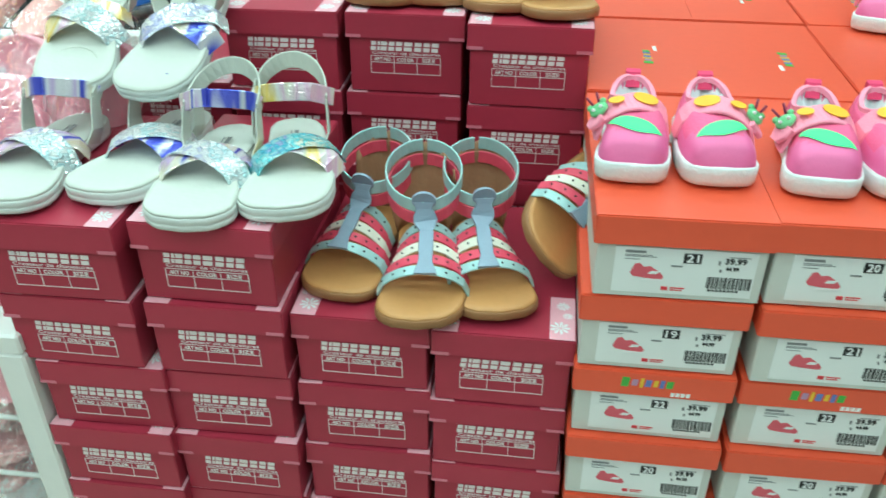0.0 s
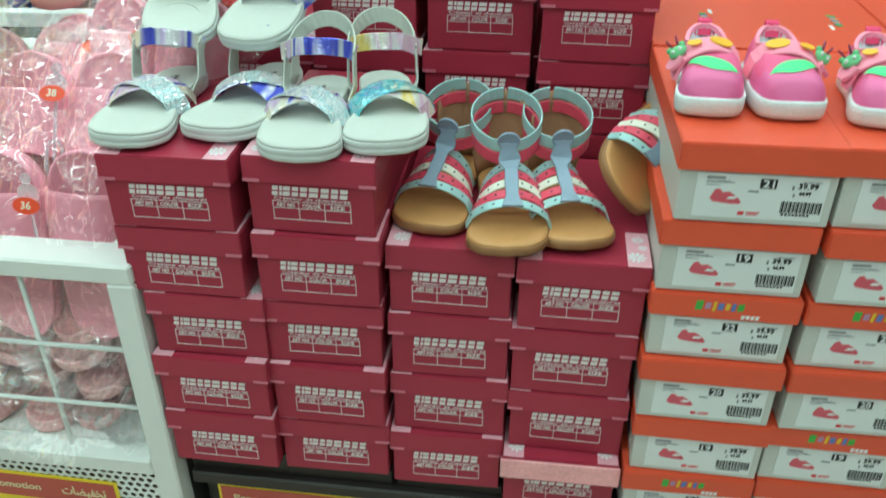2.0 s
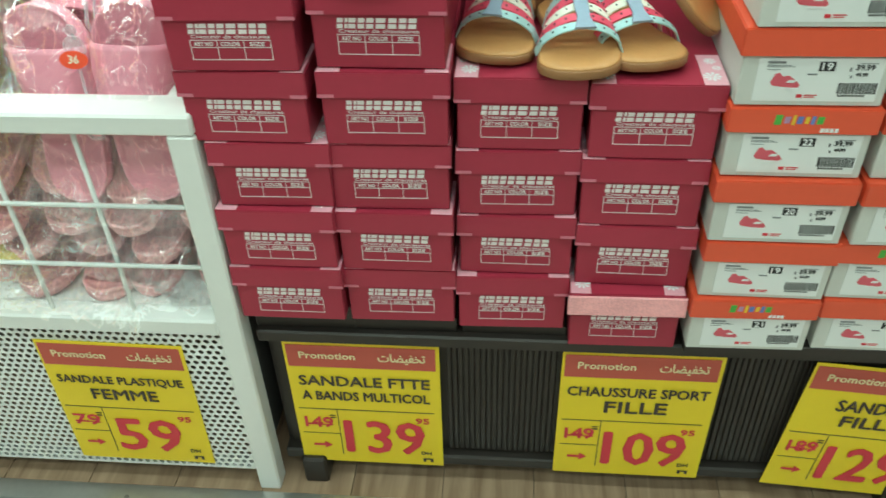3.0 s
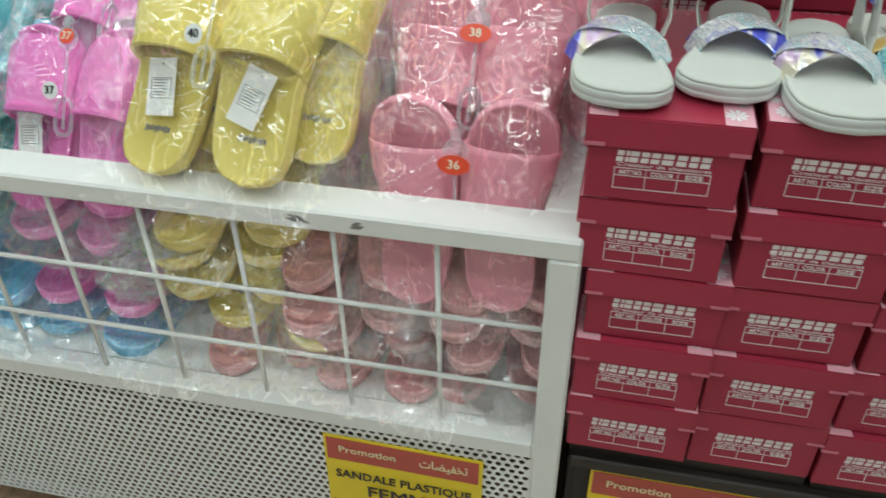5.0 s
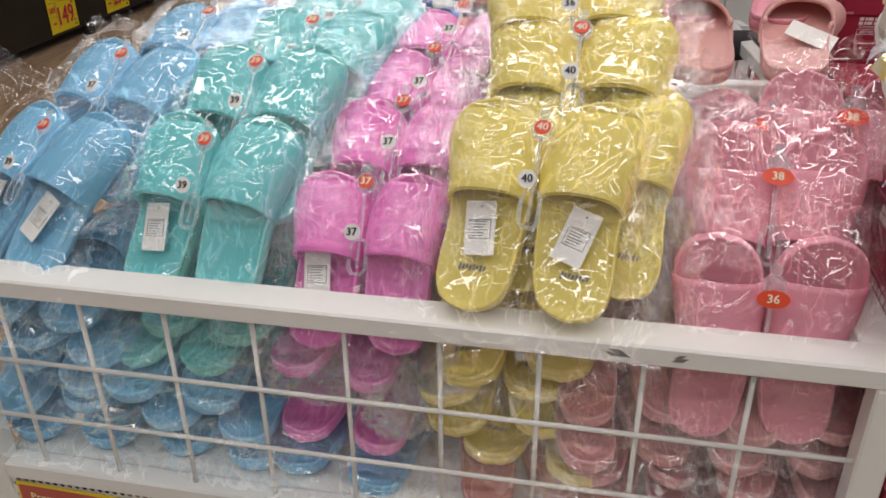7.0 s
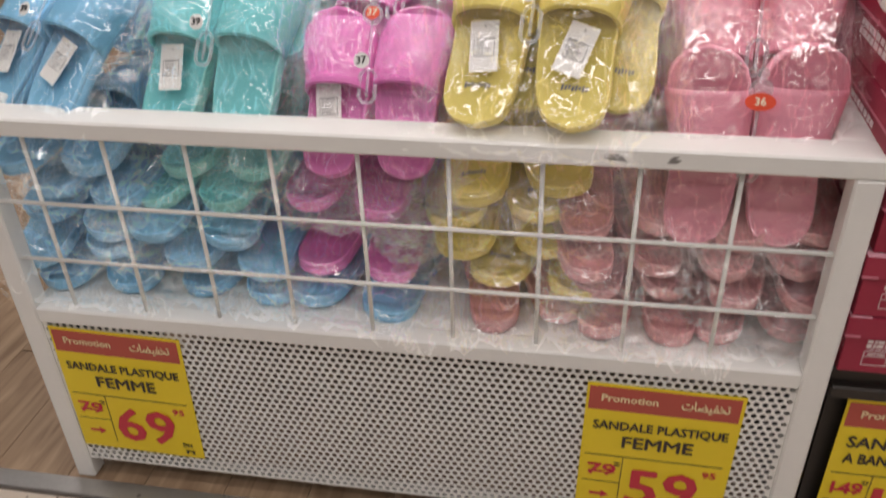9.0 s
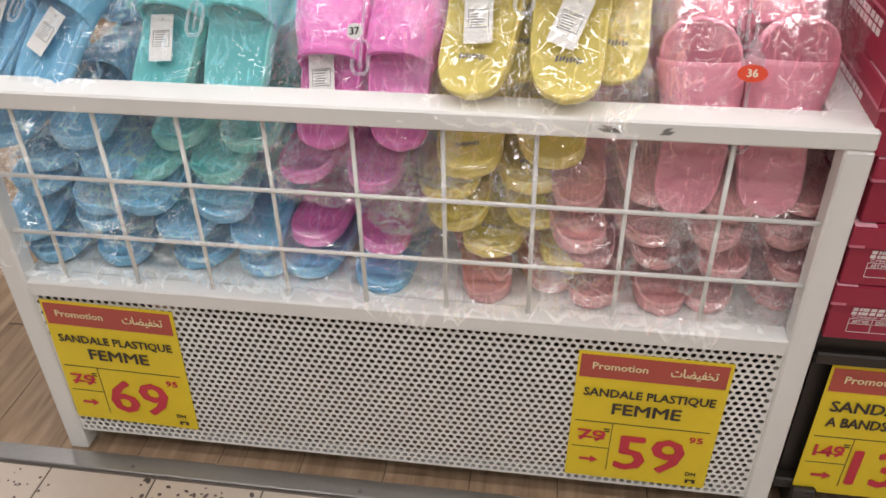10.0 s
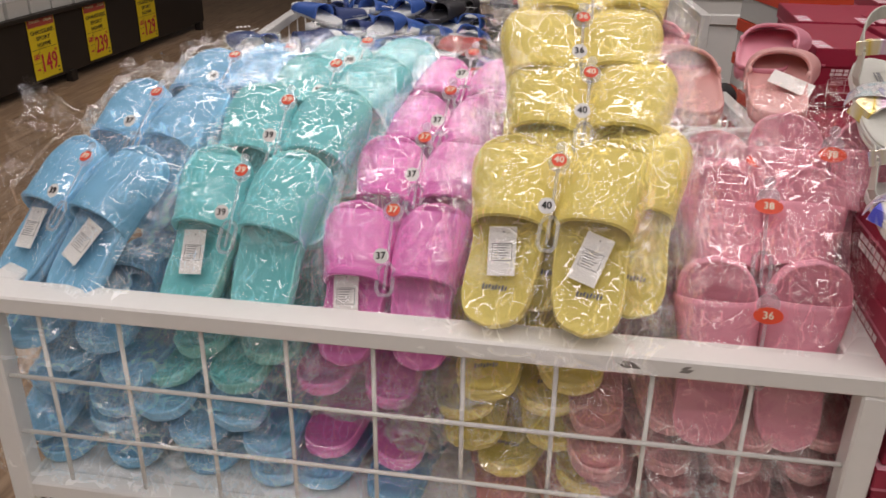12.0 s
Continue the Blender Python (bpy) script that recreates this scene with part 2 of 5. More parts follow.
PAPER = surface("white_tag_paper", (0.80, 0.79, 0.76), 0.55, vary=0.05, scale=40, bump=0.03)
DOT_RED = plain("orange_red_sticker", (0.80, 0.085, 0.035), 0.4)
DOT_TEXT = plain("cream_print", (0.88, 0.80, 0.62), 0.5)
DOT_WHITE = plain("white_round_sticker", (0.82, 0.82, 0.80), 0.4)
FOAM = {}
for key, c in (("blue", (0.19, 0.46, 0.66)), ("teal", (0.15, 0.54, 0.56)), ("magenta", (0.72, 0.19, 0.50)), ("yellow", (0.71, 0.59, 0.15)), ("pink", (0.70, 0.285, 0.36)), ("rose", (0.56, 0.27, 0.27)), ("shell", (0.68, 0.36, 0.34))):
    FOAM[key] = surface(key + "_soft_foam", c, 0.42, vary=0.07, scale=16, bump=0.10, spread=0.12, sub=0.08)
FOAM_RIM = {key: surface(key + "_foam_rim", [min(1, v * 1.12 + 0.03) for v in c], 0.36, vary=0.05, scale=16, bump=0.06) for key, c in (("blue", (0.20, 0.47, 0.68)), ("teal", (0.20, 0.56, 0.53)), ("magenta", (0.74, 0.22, 0.52)), ("yellow", (0.70, 0.58, 0.17)), ("pink", (0.69, 0.30, 0.38)), ("rose", (0.58, 0.30, 0.30)), ("shell", (0.67, 0.37, 0.35)))}
FOAM_LINE = {key: surface(key + "_pale_foam_line", [0.45 * v + 0.42 for v in c], 0.4, vary=0.04, scale=16, bump=0.03) for key, c in (("blue", (0.20, 0.47, 0.68)), ("teal", (0.20, 0.56, 0.53)), ("magenta", (0.74, 0.22, 0.52)), ("yellow", (0.70, 0.58, 0.17)), ("pink", (0.69, 0.30, 0.38)), ("rose", (0.58, 0.30, 0.30)), ("shell", (0.67, 0.37, 0.35)))}
SOLE_WHITE = surface("off_white_rubber", (0.66, 0.68, 0.655), 0.5, vary=0.04, scale=30, bump=0.10)
INSOLE_WHITE = surface("off_white_leather_insole", (0.59, 0.60, 0.55), 0.55, vary=0.05, scale=30, bump=0.15)
STRAP_BACK = surface("beige_strap_lining", (0.55, 0.56, 0.50), 0.6, vary=0.08, scale=40)
HOLO_A = hologram("holographic_scales", [(0.92, 0.92, 0.93), (0.66, 0.86, 0.90), (0.95, 0.94, 0.94), (0.95, 0.94, 0.95), (0.50, 0.50, 0.88), (0.95, 0.93, 0.90)], True)
HOLO_B = hologram("holographic_foil", [(0.90, 0.86, 0.90), (0.70, 0.52, 0.86), (0.92, 0.90, 0.94), (0.10, 0.11, 0.70), (0.16, 0.16, 0.72), (0.90, 0.86, 0.92), (0.92, 0.84, 0.62), (0.72, 0.50, 0.80), (0.92, 0.90, 0.90)], False, 27)
HOLO_C = hologram("holographic_gold_foil", [(0.92, 0.74, 0.30), (0.93, 0.88, 0.78), (0.84, 0.56, 0.76), (0.92, 0.88, 0.84), (0.94, 0.70, 0.16), (0.92, 0.88, 0.80)], False, 24)
HOLO_D = hologram("holographic_aqua_scales", [(0.85, 0.84, 0.70), (0.20, 0.66, 0.72), (0.55, 0.80, 0.80), (0.16, 0.55, 0.72), (0.45, 0.50, 0.85), (0.88, 0.80, 0.50)], True, 14)
TAN = surface("tan_leather_insole", (0.52, 0.27, 0.095), 0.48, vary=0.14, scale=22, bump=0.12)
TAN_LINING = surface("tan_suede_lining", (0.36, 0.20, 0.11), 0.75, vary=0.2, scale=40, bump=0.3)
TAN_EDGE = surface("brown_sole_edge", (0.30, 0.15, 0.06), 0.55, vary=0.15, scale=50)
AQUA = surface("pearl_aqua_leather", (0.42, 0.60, 0.60), 0.32, metal=0.15, vary=0.08, scale=40)
CORAL = surface("coral_pink_leather", (0.66, 0.07, 0.13), 0.42, vary=0.10, scale=40)
CREAM = surface("cream_leather", (0.80, 0.77, 0.66), 0.42, vary=0.05, scale=40)
SLATE = surface("blue_grey_glitter_leather", (0.27, 0.33, 0.42), 0.5, metal=0.1, vary=0.16, grain=0.6, scale=120, bump=0.3)
SNEAK_PINK = surface("pink_knit", (0.70, 0.12, 0.27), 0.7, vary=0.12, grain=0.5, scale=60, bump=0.5)
SNEAK_TOE = surface("pink_smooth_toe", (0.72, 0.15, 0.36), 0.45, vary=0.06, scale=40)
SNEAK_STRAP = surface("light_pink_mesh", (0.86, 0.30, 0.42), 0.6, vary=0.08, grain=0.5, scale=80, bump=0.4)
SNEAK_DEEP = surface("deep_pink_web", (0.70, 0.05, 0.16), 0.7, vary=0.1, scale=80)
LEAF = surface("green_leaf_patch", (0.22, 0.85, 0.28), 0.5, vary=0.06, scale=40)
SPOT = plain("orange_spot_patch", (0.90, 0.48, 0.03), 0.55)
GREEN_TOY = plain("green_rubber_ornament", (0.22, 0.55, 0.24), 0.4)
MAROON = plain("maroon_rubber", (0.22, 0.02, 0.07), 0.4)
SHOE_LINING = surface("white_terry_lining", (0.72, 0.74, 0.76), 0.9, vary=0.08, scale=80, bump=0.4)
RUBBER_WHITE = surface("white_pebbled_rubber", (0.76, 0.80, 0.80), 0.5, vary=0.05, scale=40, bump=0.5)
NAVY = surface("navy_foam", (0.03, 0.06, 0.20), 0.45, vary=0.15, scale=20)
CHARCOAL = surface("charcoal_foam", (0.03, 0.03, 0.035), 0.5, vary=0.2, scale=20)
RED_FOAM = surface("red_foam", (0.50, 0.035, 0.03), 0.45, vary=0.1, scale=20)
COBALT = surface("cobalt_foam", (0.05, 0.14, 0.48), 0.45, vary=0.1, scale=20)
# Dark board colour; in the slipper bin it paints the unlit hollow.
BOARD = surface("board_and_unlit_inside", (0.10, 0.095, 0.09), 0.7, vary=0.15, scale=10)


# ---- mesh builders ----
def link(name, me, mats, parent=None, label="", m=None, smooth=True):
    ob = new(name, me)
    if mats is not None and not me.materials:
        for mm in (mats if isinstance(mats, (list, tuple)) else [mats]):
            me.materials.append(mm)
    if parent is not None:
        ob.parent = parent
    if m is not None:
        ob.matrix_basis = m
    if label:
        ob["label"] = label
    return ob


def as_mesh(name, verts, faces, smooth=False):
    me = bpy.data.meshes.new(name)
    me.from_pydata([tuple(v) for v in verts], [], faces)
    if smooth:
        me.shade_smooth()
    me.update()
    return me


def from_bm(name, bm, smooth=False):
    me = bpy.data.meshes.new(name)
    bmesh.ops.recalc_face_normals(bm, faces=bm.faces)
    bm.to_mesh(me)
    bm.free()
    if smooth:
        me.shade_smooth()
    return me


def block(name, x0, x1, y0, y1, z0, z1, bevel=0.002, seg=1):
    bm = bmesh.new()
    bmesh.ops.create_cube(bm, size=1, matrix=Matrix.LocRotScale(((x0 + x1) / 2, (y0 + y1) / 2, (z0 + z1) / 2), None, (x1 - x0, y1 - y0, z1 - z0)))
    if bevel:
        bmesh.ops.bevel(bm, geom=bm.edges[:], offset=bevel, segments=seg, affect="EDGES", profile=0.6)
    return from_bm(name, bm)


def merge(name, pieces):
    """One mesh out of several (mesh, matrix) pairs."""
    bm = bmesh.new()
    for me, m in pieces:
        tmp = me.copy()
        tmp.transform(m)
        bm.from_mesh(tmp)
        bpy.data.meshes.remove(tmp)
    me = bpy.data.meshes.new(name)
    bm.to_mesh(me)
    bm.free()
    return me


def rod(name, p, q, r, sides=8):
    p, q = Vector(p), Vector(q)
    bm = bmesh.new()
    m = Matrix.Translation((p + q) / 2) @ (q - p).to_track_quat("Z", "Y").to_matrix().to_4x4()
    bmesh.ops.create_cone(bm, cap_ends=True, segments=sides, radius1=r, radius2=r, depth=(q - p).length, matrix=m)
    return from_bm(name, bm, True)


def disc(name, r, thick=0.0008, sides=24, sx=1.0):
    bm = bmesh.new()
    bmesh.ops.create_cone(bm, cap_ends=True, segments=sides, radius1=r, radius2=r, depth=thick, matrix=Matrix.Diagonal((sx, 1, 1, 1)))
    return from_bm(name, bm)


def band(name, pts, wide, width, thick):
    """A strap along pts; wide holds the direction of its width at each point (or one for all)."""
    n = len(pts)
    P = [Vector(p) for p in pts]
    W = [Vector(w).normalized() for w in wide] if isinstance(wide[0], (tuple, list, Vector)) else [Vector(wide).normalized()] * n
    widths = width if isinstance(width, (list, tuple)) else [width] * n
    V, F = [], []
    for i in range(n):
        t = (P[min(i + 1, n - 1)] - P[max(i - 1, 0)]).normalized()
        w = (W[i] - t * W[i].dot(t)).normalized()
        nn = t.cross(w).normalized()
        h, e = widths[i] / 2, thick / 2
        for a, c in ((-1, -0.5), (-0.9, -1), (0.9, -1), (1, -0.5), (1, 0.5), (0.9, 1), (-0.9, 1), (-1, 0.5)):
            V.append(P[i] + w * a * h + nn * c * e)
    for i in range(n - 1):
        for k in range(8):
            a, b2 = i * 8 + k, i * 8 + (k + 1) % 8
            F.append((a, b2, b2 + 8, a + 8))
    F += [tuple(range(7, -1, -1)), tuple(range((n - 1) * 8, n * 8))]
    me = as_mesh(name, V, F)
    return me


SHAPES = {
    "slide": ([0, .015, .05, .12, .25, .4, .55, .68, .78, .84, .88, .92, .95, .98, 1], [0, .36, .60, .77, .82, .82, .88, .97, 1, .98, .93, .83, .70, .46, 0]),
    "sandal": ([0, .015, .05, .12, .25, .4, .55, .7, .8, .88, .94, .98, 1], [0, .30, .52, .66, .70, .70, .80, .96, 1, .95, .80, .52, 0]),
    "sneaker": ([0, .015, .05, .12, .25, .4, .55, .7, .8, .88, .94, .98, 1], [0, .42, .66, .80, .84, .84, .90, .98, 1, .97, .88, .66, 0]),
}


def half(kind, u):
    return float(np.interp(u, *SHAPES[kind]))


def bend(u, side, amount):
    return side * amount * math.sin(math.pi * min(1, max(0, u))) ** 2 - side * amount * 0.6 * max(0, u - 0.6)


def sole(name, kind, L, W, rings, side=1, curve=0.006, count=44, lift=0.0):
    """A shoe sole: rings of (inset, height), from the bottom up and then inwards over the footbed; heel at y = 0, toe at y = L."""
    V, F = [], []
    for inset, z in rings:
        kx, ky = 1 - 2 * inset / W, 1 - 2 * inset / L
        for i in range(count):
            a = 2 * math.pi * i / count
            u = (1 - math.cos(a)) / 2
            sgn = 1 if math.sin(a) >= 0 else -1
            x = bend(u, side, curve) + sgn * half(kind, u) * W / 2 * kx
            y = L / 2 + (u - 0.5) * L * ky
            V.append((x, y, z + lift * max(0, u - 0.72) ** 2 * 8 + lift * 0.6 * max(0, 0.15 - u)))
    for r in range(len(rings) - 1):
        for i in range(count):
            j = (i + 1) % count
            F.append((r * count + i, r * count + j, (r + 1) * count + j, (r + 1) * count + i))
    top = (len(rings) - 1) * count
    for i in range(1, count // 2):
        a, b2, c, d = i, i + 1, count - i - 1, count - i
        if i == 1:
            F.append((top + 0, top + 1, top + count - 1))
        if b2 == c:
            F.append((top + a, top + b2, top + d))
        else:
            F.append((top + a, top + b2, top + c, top + d))
    F.append(tuple(range(count - 1, -1, -1)))
    return as_mesh(name, V, F, True)


def arch(kind, L, W, u0, u1, h0, h1, base, side=1, curve=0.006, nu=7, nv=14, grow=0.003, thick=0.004, power=2.6):
    """The upper of a slide: a shell that arches over the sole from u0 to u1."""
    rows = []
    for lay in (0, 1):
        for i in range(nu):
            f = i / (nu - 1)
            u = u0 + (u1 - u0) * f
            h = (h0 + (h1 - h0) * f) - lay * thick
            hw = half(kind, u) * W / 2 + grow - lay * thick
            for j in range(nv):
                s = -1 + 2 * j / (nv - 1)
                ang = s * math.pi / 2
                x = bend(u, side, curve) + hw * math.copysign(abs(math.sin(ang)) ** 0.75, s)
                z = base + h * abs(math.cos(ang)) ** (1 / power * 1.6) if j not in (0, nv - 1) else base
                y = u * L + 0.010 * (abs(s) ** 2) * (-1 if f < 0.5 else 0.4) * (1 - f if f < 0.5 else f)
                rows.append((x, y, z))
    F = []
    N = nu * nv
    for i in range(nu - 1):
        for j in range(nv - 1):
            a = i * nv + j
            F.append((a, a + 1, a + nv + 1, a + nv))
            F.append((N + a + nv, N + a + nv + 1, N + a + 1, N + a))
    for j in range(nv - 1):
        F.append((j + 1, j, N + j, N + j + 1))
        b2 = (nu - 1) * nv + j
        F.append((b2, b2 + 1, N + b2 + 1, N + b2))
    return rows, F


def vamp(kind, L, W, u0, u1, h0, h1, base, side=1, curve=0.006, bow=0.012, nu=12, nv=19, thick=0.004, lip=0.0016, grow=0.003, crease=0.0):
    """A smooth domed upper that narrows with the sole; its edge towards the heel bows back at the sides."""
    V, F = [], []
    for lay in (0, 1):
        for i in range(nu):
            f = i / (nu - 1)
            for j in range(nv):
                sx = -1 + 2 * j / (nv - 1)
                ua = u0 - bow / L * abs(sx) ** 2.4
                u = ua + (u1 - ua) * f
                h = h0 + (h1 - h0) * f ** 1.6 - lay * thick
                if lay == 0:
                    h += lip * max(0.0, 1 - f * 9) - crease * math.exp(-((f - 0.42) / 0.07) ** 2)
                hw = half(kind, u) * W / 2 + grow - lay * thick
                a = sx * math.pi / 2
                x = bend(u, side, curve) + hw * math.copysign(abs(math.sin(a)) ** 0.86, sx)
                z = base + (h * math.cos(a) ** 0.70 if 0 < j < nv - 1 else 0)
                V.append((x, u * L, z))
    N = nu * nv
    for i in range(nu - 1):
        for j in range(nv - 1):
            a = i * nv + j
            F.append((a, a + 1, a + nv + 1, a + nv))
            F.append((N + a + nv, N + a + nv + 1, N + a + 1, N + a))
    for j in range(nv - 1):
        F.append((j + 1, j, N + j, N + j + 1))
        b2 = (nu - 1) * nv + j
        F.append((b2, b2 + 1, N + b2 + 1, N + b2))
    return as_mesh("strap", V, F, True), V


def wording(name, body, size, width=None, squeeze=1.0, bold=0.022):
    """A flat mesh of lettering in the built-in font, centred, upright in the xz plane and facing -y."""
    cu = bpy.data.curves.new(name, "FONT")
    cu.body, cu.size, cu.align_x, cu.align_y = body, size, "CENTER", "CENTER"
    cu.resolution_u = 2
    cu.extrude = 0.0002
    tmp = bpy.data.objects.new(name, cu)
    scene.collection.objects.link(tmp)
    dg = bpy.context.evaluated_depsgraph_get()
    dg.update()
    me = bpy.data.meshes.new_from_object(tmp.evaluated_get(dg))
    bpy.data.objects.remove(tmp)
    bpy.data.curves.remove(cu)
    me.name = name
    if me.vertices:
        xs = [v.co.x for v in me.vertices]
        k = width / (max(xs) - min(xs)) if width else 1.0
        mid = (max(xs) + min(xs)) / 2
        me.transform(Matrix.Diagonal((k, squeeze, 1, 1)) @ Matrix.Translation((-mid, 0, 0)))
    me.transform(Matrix.Rotation(radians(90), 4, "X"))
    if bold:
        b = size * bold
        me = merge(name, [(me, Matrix.Translation((0, -0.0001 * k, 0)) @ Matrix.Translation((dx * b, 0, dz * b))) for k, (dx, dz) in enumerate(((0, 0), (-1, 0), (1, 0), (0, 0.6), (0, -0.6)))])
    return me


def bars(name, rects, y=0.0, thick=0.0004):
    """Flat printed bars in the xz plane: rects of (x0, x1, z0, z1), or with a slant as a fifth number."""
    V, F = [], []
    for r in rects:
        x0, x1, z0, z1 = r[:4]
        sl = r[4] if len(r) > 4 else 0
        k = len(V)
        for yy in (y, y + thick):
            V += [(x0, yy, z0), (x1, yy, z0), (x1 + sl, yy, z1), (x0 + sl, yy, z1)]
        F += [(k, k + 1, k + 2, k + 3), (k + 7, k + 6, k + 5, k + 4)]
        F += [(k + i, k + 4 + i, k + 4 + (i + 1) % 4, k + (i + 1) % 4) for i in range(4)]
    return as_mesh(name, V, F)


def thing(name, m, label, category, group="", kind=""):
    ob = new(name)
    ob.empty_display_size = 0.02
    ob.matrix_basis = m
    return tagged(ob, label, category, group, kind)


FINE_PRINT = ("daisy", "barcode", "small_print", "maker_mark", "size_grid", "tag_print", "insole_print", "bar_mark", "red_mark", "rule", "stripe", "end_print")


def part(name, me, mat, parent, label="", m=None):
    ob = link(name, me, mat, parent, label, m)
    if name in FINE_PRINT:
        ob["kind"] = "stuff"
    return ob


def structure(name, me, mat, label, category=""):
    ob = link(name, me, mat)
    return tagged(ob, label, category or name.replace("_", " "), kind="structure")


I4 = Matrix.Identity(4)

# ---- the room ----
structure("floor", block("floor", -7, 7, -5, 9, -0.12, -0.012, 0), GROUT, "dark grey subfloor under planks and tiles", "floor")
structure("ceiling", block("ceiling", -7, 7, -5, 9, CEIL, CEIL + 0.1, 0), CEILING, "dark grey open shop ceiling with strip lights", "ceiling")
structure("wall_north", block("wall", -7, 7, 9, 9.15, -0.1, CEIL, 0), WALL, "plain greige shop wall behind the shelves", "wall")
structure("wall_south", block("wall", -7, 7, -5.15, -5, -0.1, CEIL, 0), WALL, "plain greige shop wall across the aisle", "wall")
structure("wall_east", block("wall", 7, 7.15, -5, 9, -0.1, CEIL, 0), WALL, "plain greige shop side wall", "wall")
structure("wall_west", block("wall", -7.15, -7, -5, 9, -0.1, CEIL, 0), WALL, "plain greige shop side wall", "wall")
STRIP_LIGHT = bpy.data.materials.new("lit_diffuser")
STRIP_LIGHT.use_nodes = True
STRIP_LIGHT.node_tree.nodes["Principled BSDF"].inputs["Emission Color"].default_value = (1, 0.98, 0.94, 1)
STRIP_LIGHT.node_tree.nodes["Principled BSDF"].inputs["Emission Strength"].default_value = 3.0
housing = block("housing", -2.95, 2.95, -0.11, 0.11, -0.05, 0, 0.004)
diffuser = block("diffuser", -2.9, 2.9, -0.09, 0.09, -0.064, -0.052, 0.003)
for i, y in enumerate(STRIPS):
    x = -0.9 if y > 2.5 else 0.1
    t = thing("ceiling_light", pose(x, y, CEIL - 0.001), "long white ceiling strip light, switched on", "ceiling light", "ceiling strip lights")
    part("housing", housing, WHITE_PAINT, t)
    part("diffuser", diffuser, STRIP_LIGHT, t, "glowing white diffuser")
    ld = bpy.data.lights.new("strip_lamp", "AREA")
    ld.shape, ld.size, ld.size_y, ld.energy, ld.color = "RECTANGLE", 5.8, 0.18, LAMP_W, (1.0, 0.975, 0.93)
    lo = new("strip_lamp", ld)
    lo.matrix_basis = pose(x, y, CEIL - 0.075)

# ---- white wire display bin ----
BX0, BX1, BY0, BY1 = -1.056, 0.157, -0.018, 0.78
PW, RT, RW = 0.035, 0.703, 0.054


def perforated(name, x0, x1, z0, z1, y, dx=0.0122, dz=0.0106, r=0.0043, t=0.0012):
    V, F = [], []
    rows = int((z1 - z0) / dz)
    cols = int((x1 - x0) / dx)
    dz, dx = (z1 - z0) / rows, (x1 - x0) / (cols + 0.5)
    for j in range(rows):
        for i in range(cols):
            cx, cz = x0 + (i + 0.5 + 0.5 * (j % 2)) * dx, z0 + (j + 0.5) * dz
            k = len(V)
            for a, b2 in ((1, 0), (1, 1), (0, 1), (-1, 1), (-1, 0), (-1, -1), (0, -1), (1, -1)):
                V.append((cx + a * dx / 2, y, cz + b2 * dz / 2))
            for yy in (y, y + t):
                for q in range(8):
                    V.append((cx + r * math.cos(q * math.pi / 4), yy, cz + r * math.sin(q * math.pi / 4)))
            for q in range(8):
                p = (q + 1) % 8
                F.append((k + q, k + 8 + q, k + 8 + p, k + p))
                F.append((k + 8 + q, k + 16 + q, k + 16 + p, k + 8 + p))
        e = x0 if j % 2 else x1
        k = len(V)
        o = dx / 2 if j % 2 else -dx / 2
        V += [(e, y, z0 + j * dz), (e + o, y, z0 + j * dz), (e + o, y, z0 + (j + 1) * dz), (e, y, z0 + (j + 1) * dz)]
        F.append((k, k + 1, k + 2, k + 3))
    return as_mesh(name, V, F)


bin_ob = thing("display_bin", I4, "white steel wire display bin with perforated front, full of slippers", "display bin")
for x in (BX0, BX1 - PW):
    for y in (BY0, BY1 - PW):
        part("post", block("post", x, x + PW, y, y + PW, 0.0, RT - 0.027, 0.003), WHITE_PAINT, bin_ob)
for y in (BY0, BY1 - PW):
    yr = y if y < 0.3 else y + PW - RW
    part("top_rail", block("top_rail", BX0, BX1, yr, yr + RW, RT - 0.027, RT, 0.003), WHITE_PAINT, bin_ob)
    part("lower_rail", block("lower_rail", BX0 + PW, BX1 - PW, y, y + PW, 0.352, 0.381, 0.003), WHITE_PAINT, bin_ob)
for x in (BX0, BX1 - PW):
    xr = x if x < -0.5 else x + PW - 0.046
    part("side_rail", block("side_rail", xr, xr + 0.046, BY0 + RW, BY1 - RW, RT - 0.027, RT, 0.003), WHITE_PAINT, bin_ob)
    # Sides are coloured dark to paint the shade inside, behind the holes.
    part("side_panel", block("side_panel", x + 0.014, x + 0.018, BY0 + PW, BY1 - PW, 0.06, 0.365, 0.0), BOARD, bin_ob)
for k in range(10):
    x = -1.08 + 0.12 * k
    if x < BX0 + PW:
        continue
    part("wire", rod("wire", (x, 0.0, 0.376), (x, 0.0, 0.676), 0.0033), WHITE_PAINT, bin_ob)
for z in (0.567, 0.469):
    part("wire", rod("wire", (BX0 + PW - 0.004, -0.0062, z), (BX1 - PW + 0.004, -0.0062, z), 0.0033), WHITE_PAINT, bin_ob)
part("perforated_panel", perforated("perforated_panel", BX0 + PW, BX1 - PW, 0.048, 0.352, BY0 + 0.006), WHITE_PAINT, bin_ob, "white sheet steel with round holes in staggered rows")
part("bottom_lip", block("bottom_lip", BX0 + PW, BX1 - PW, BY0 + 0.006, BY0 + 0.03, 0.045, 0.048, 0.0), WHITE_PAINT, bin_ob)
part("floor_board", block("floor_board", BX0 + 0.02, BX1 - 0.02, BY0 + PW + 0.001, BY1 - PW, 0.366, 0.378, 0.001), WHITE_PAINT, bin_ob)
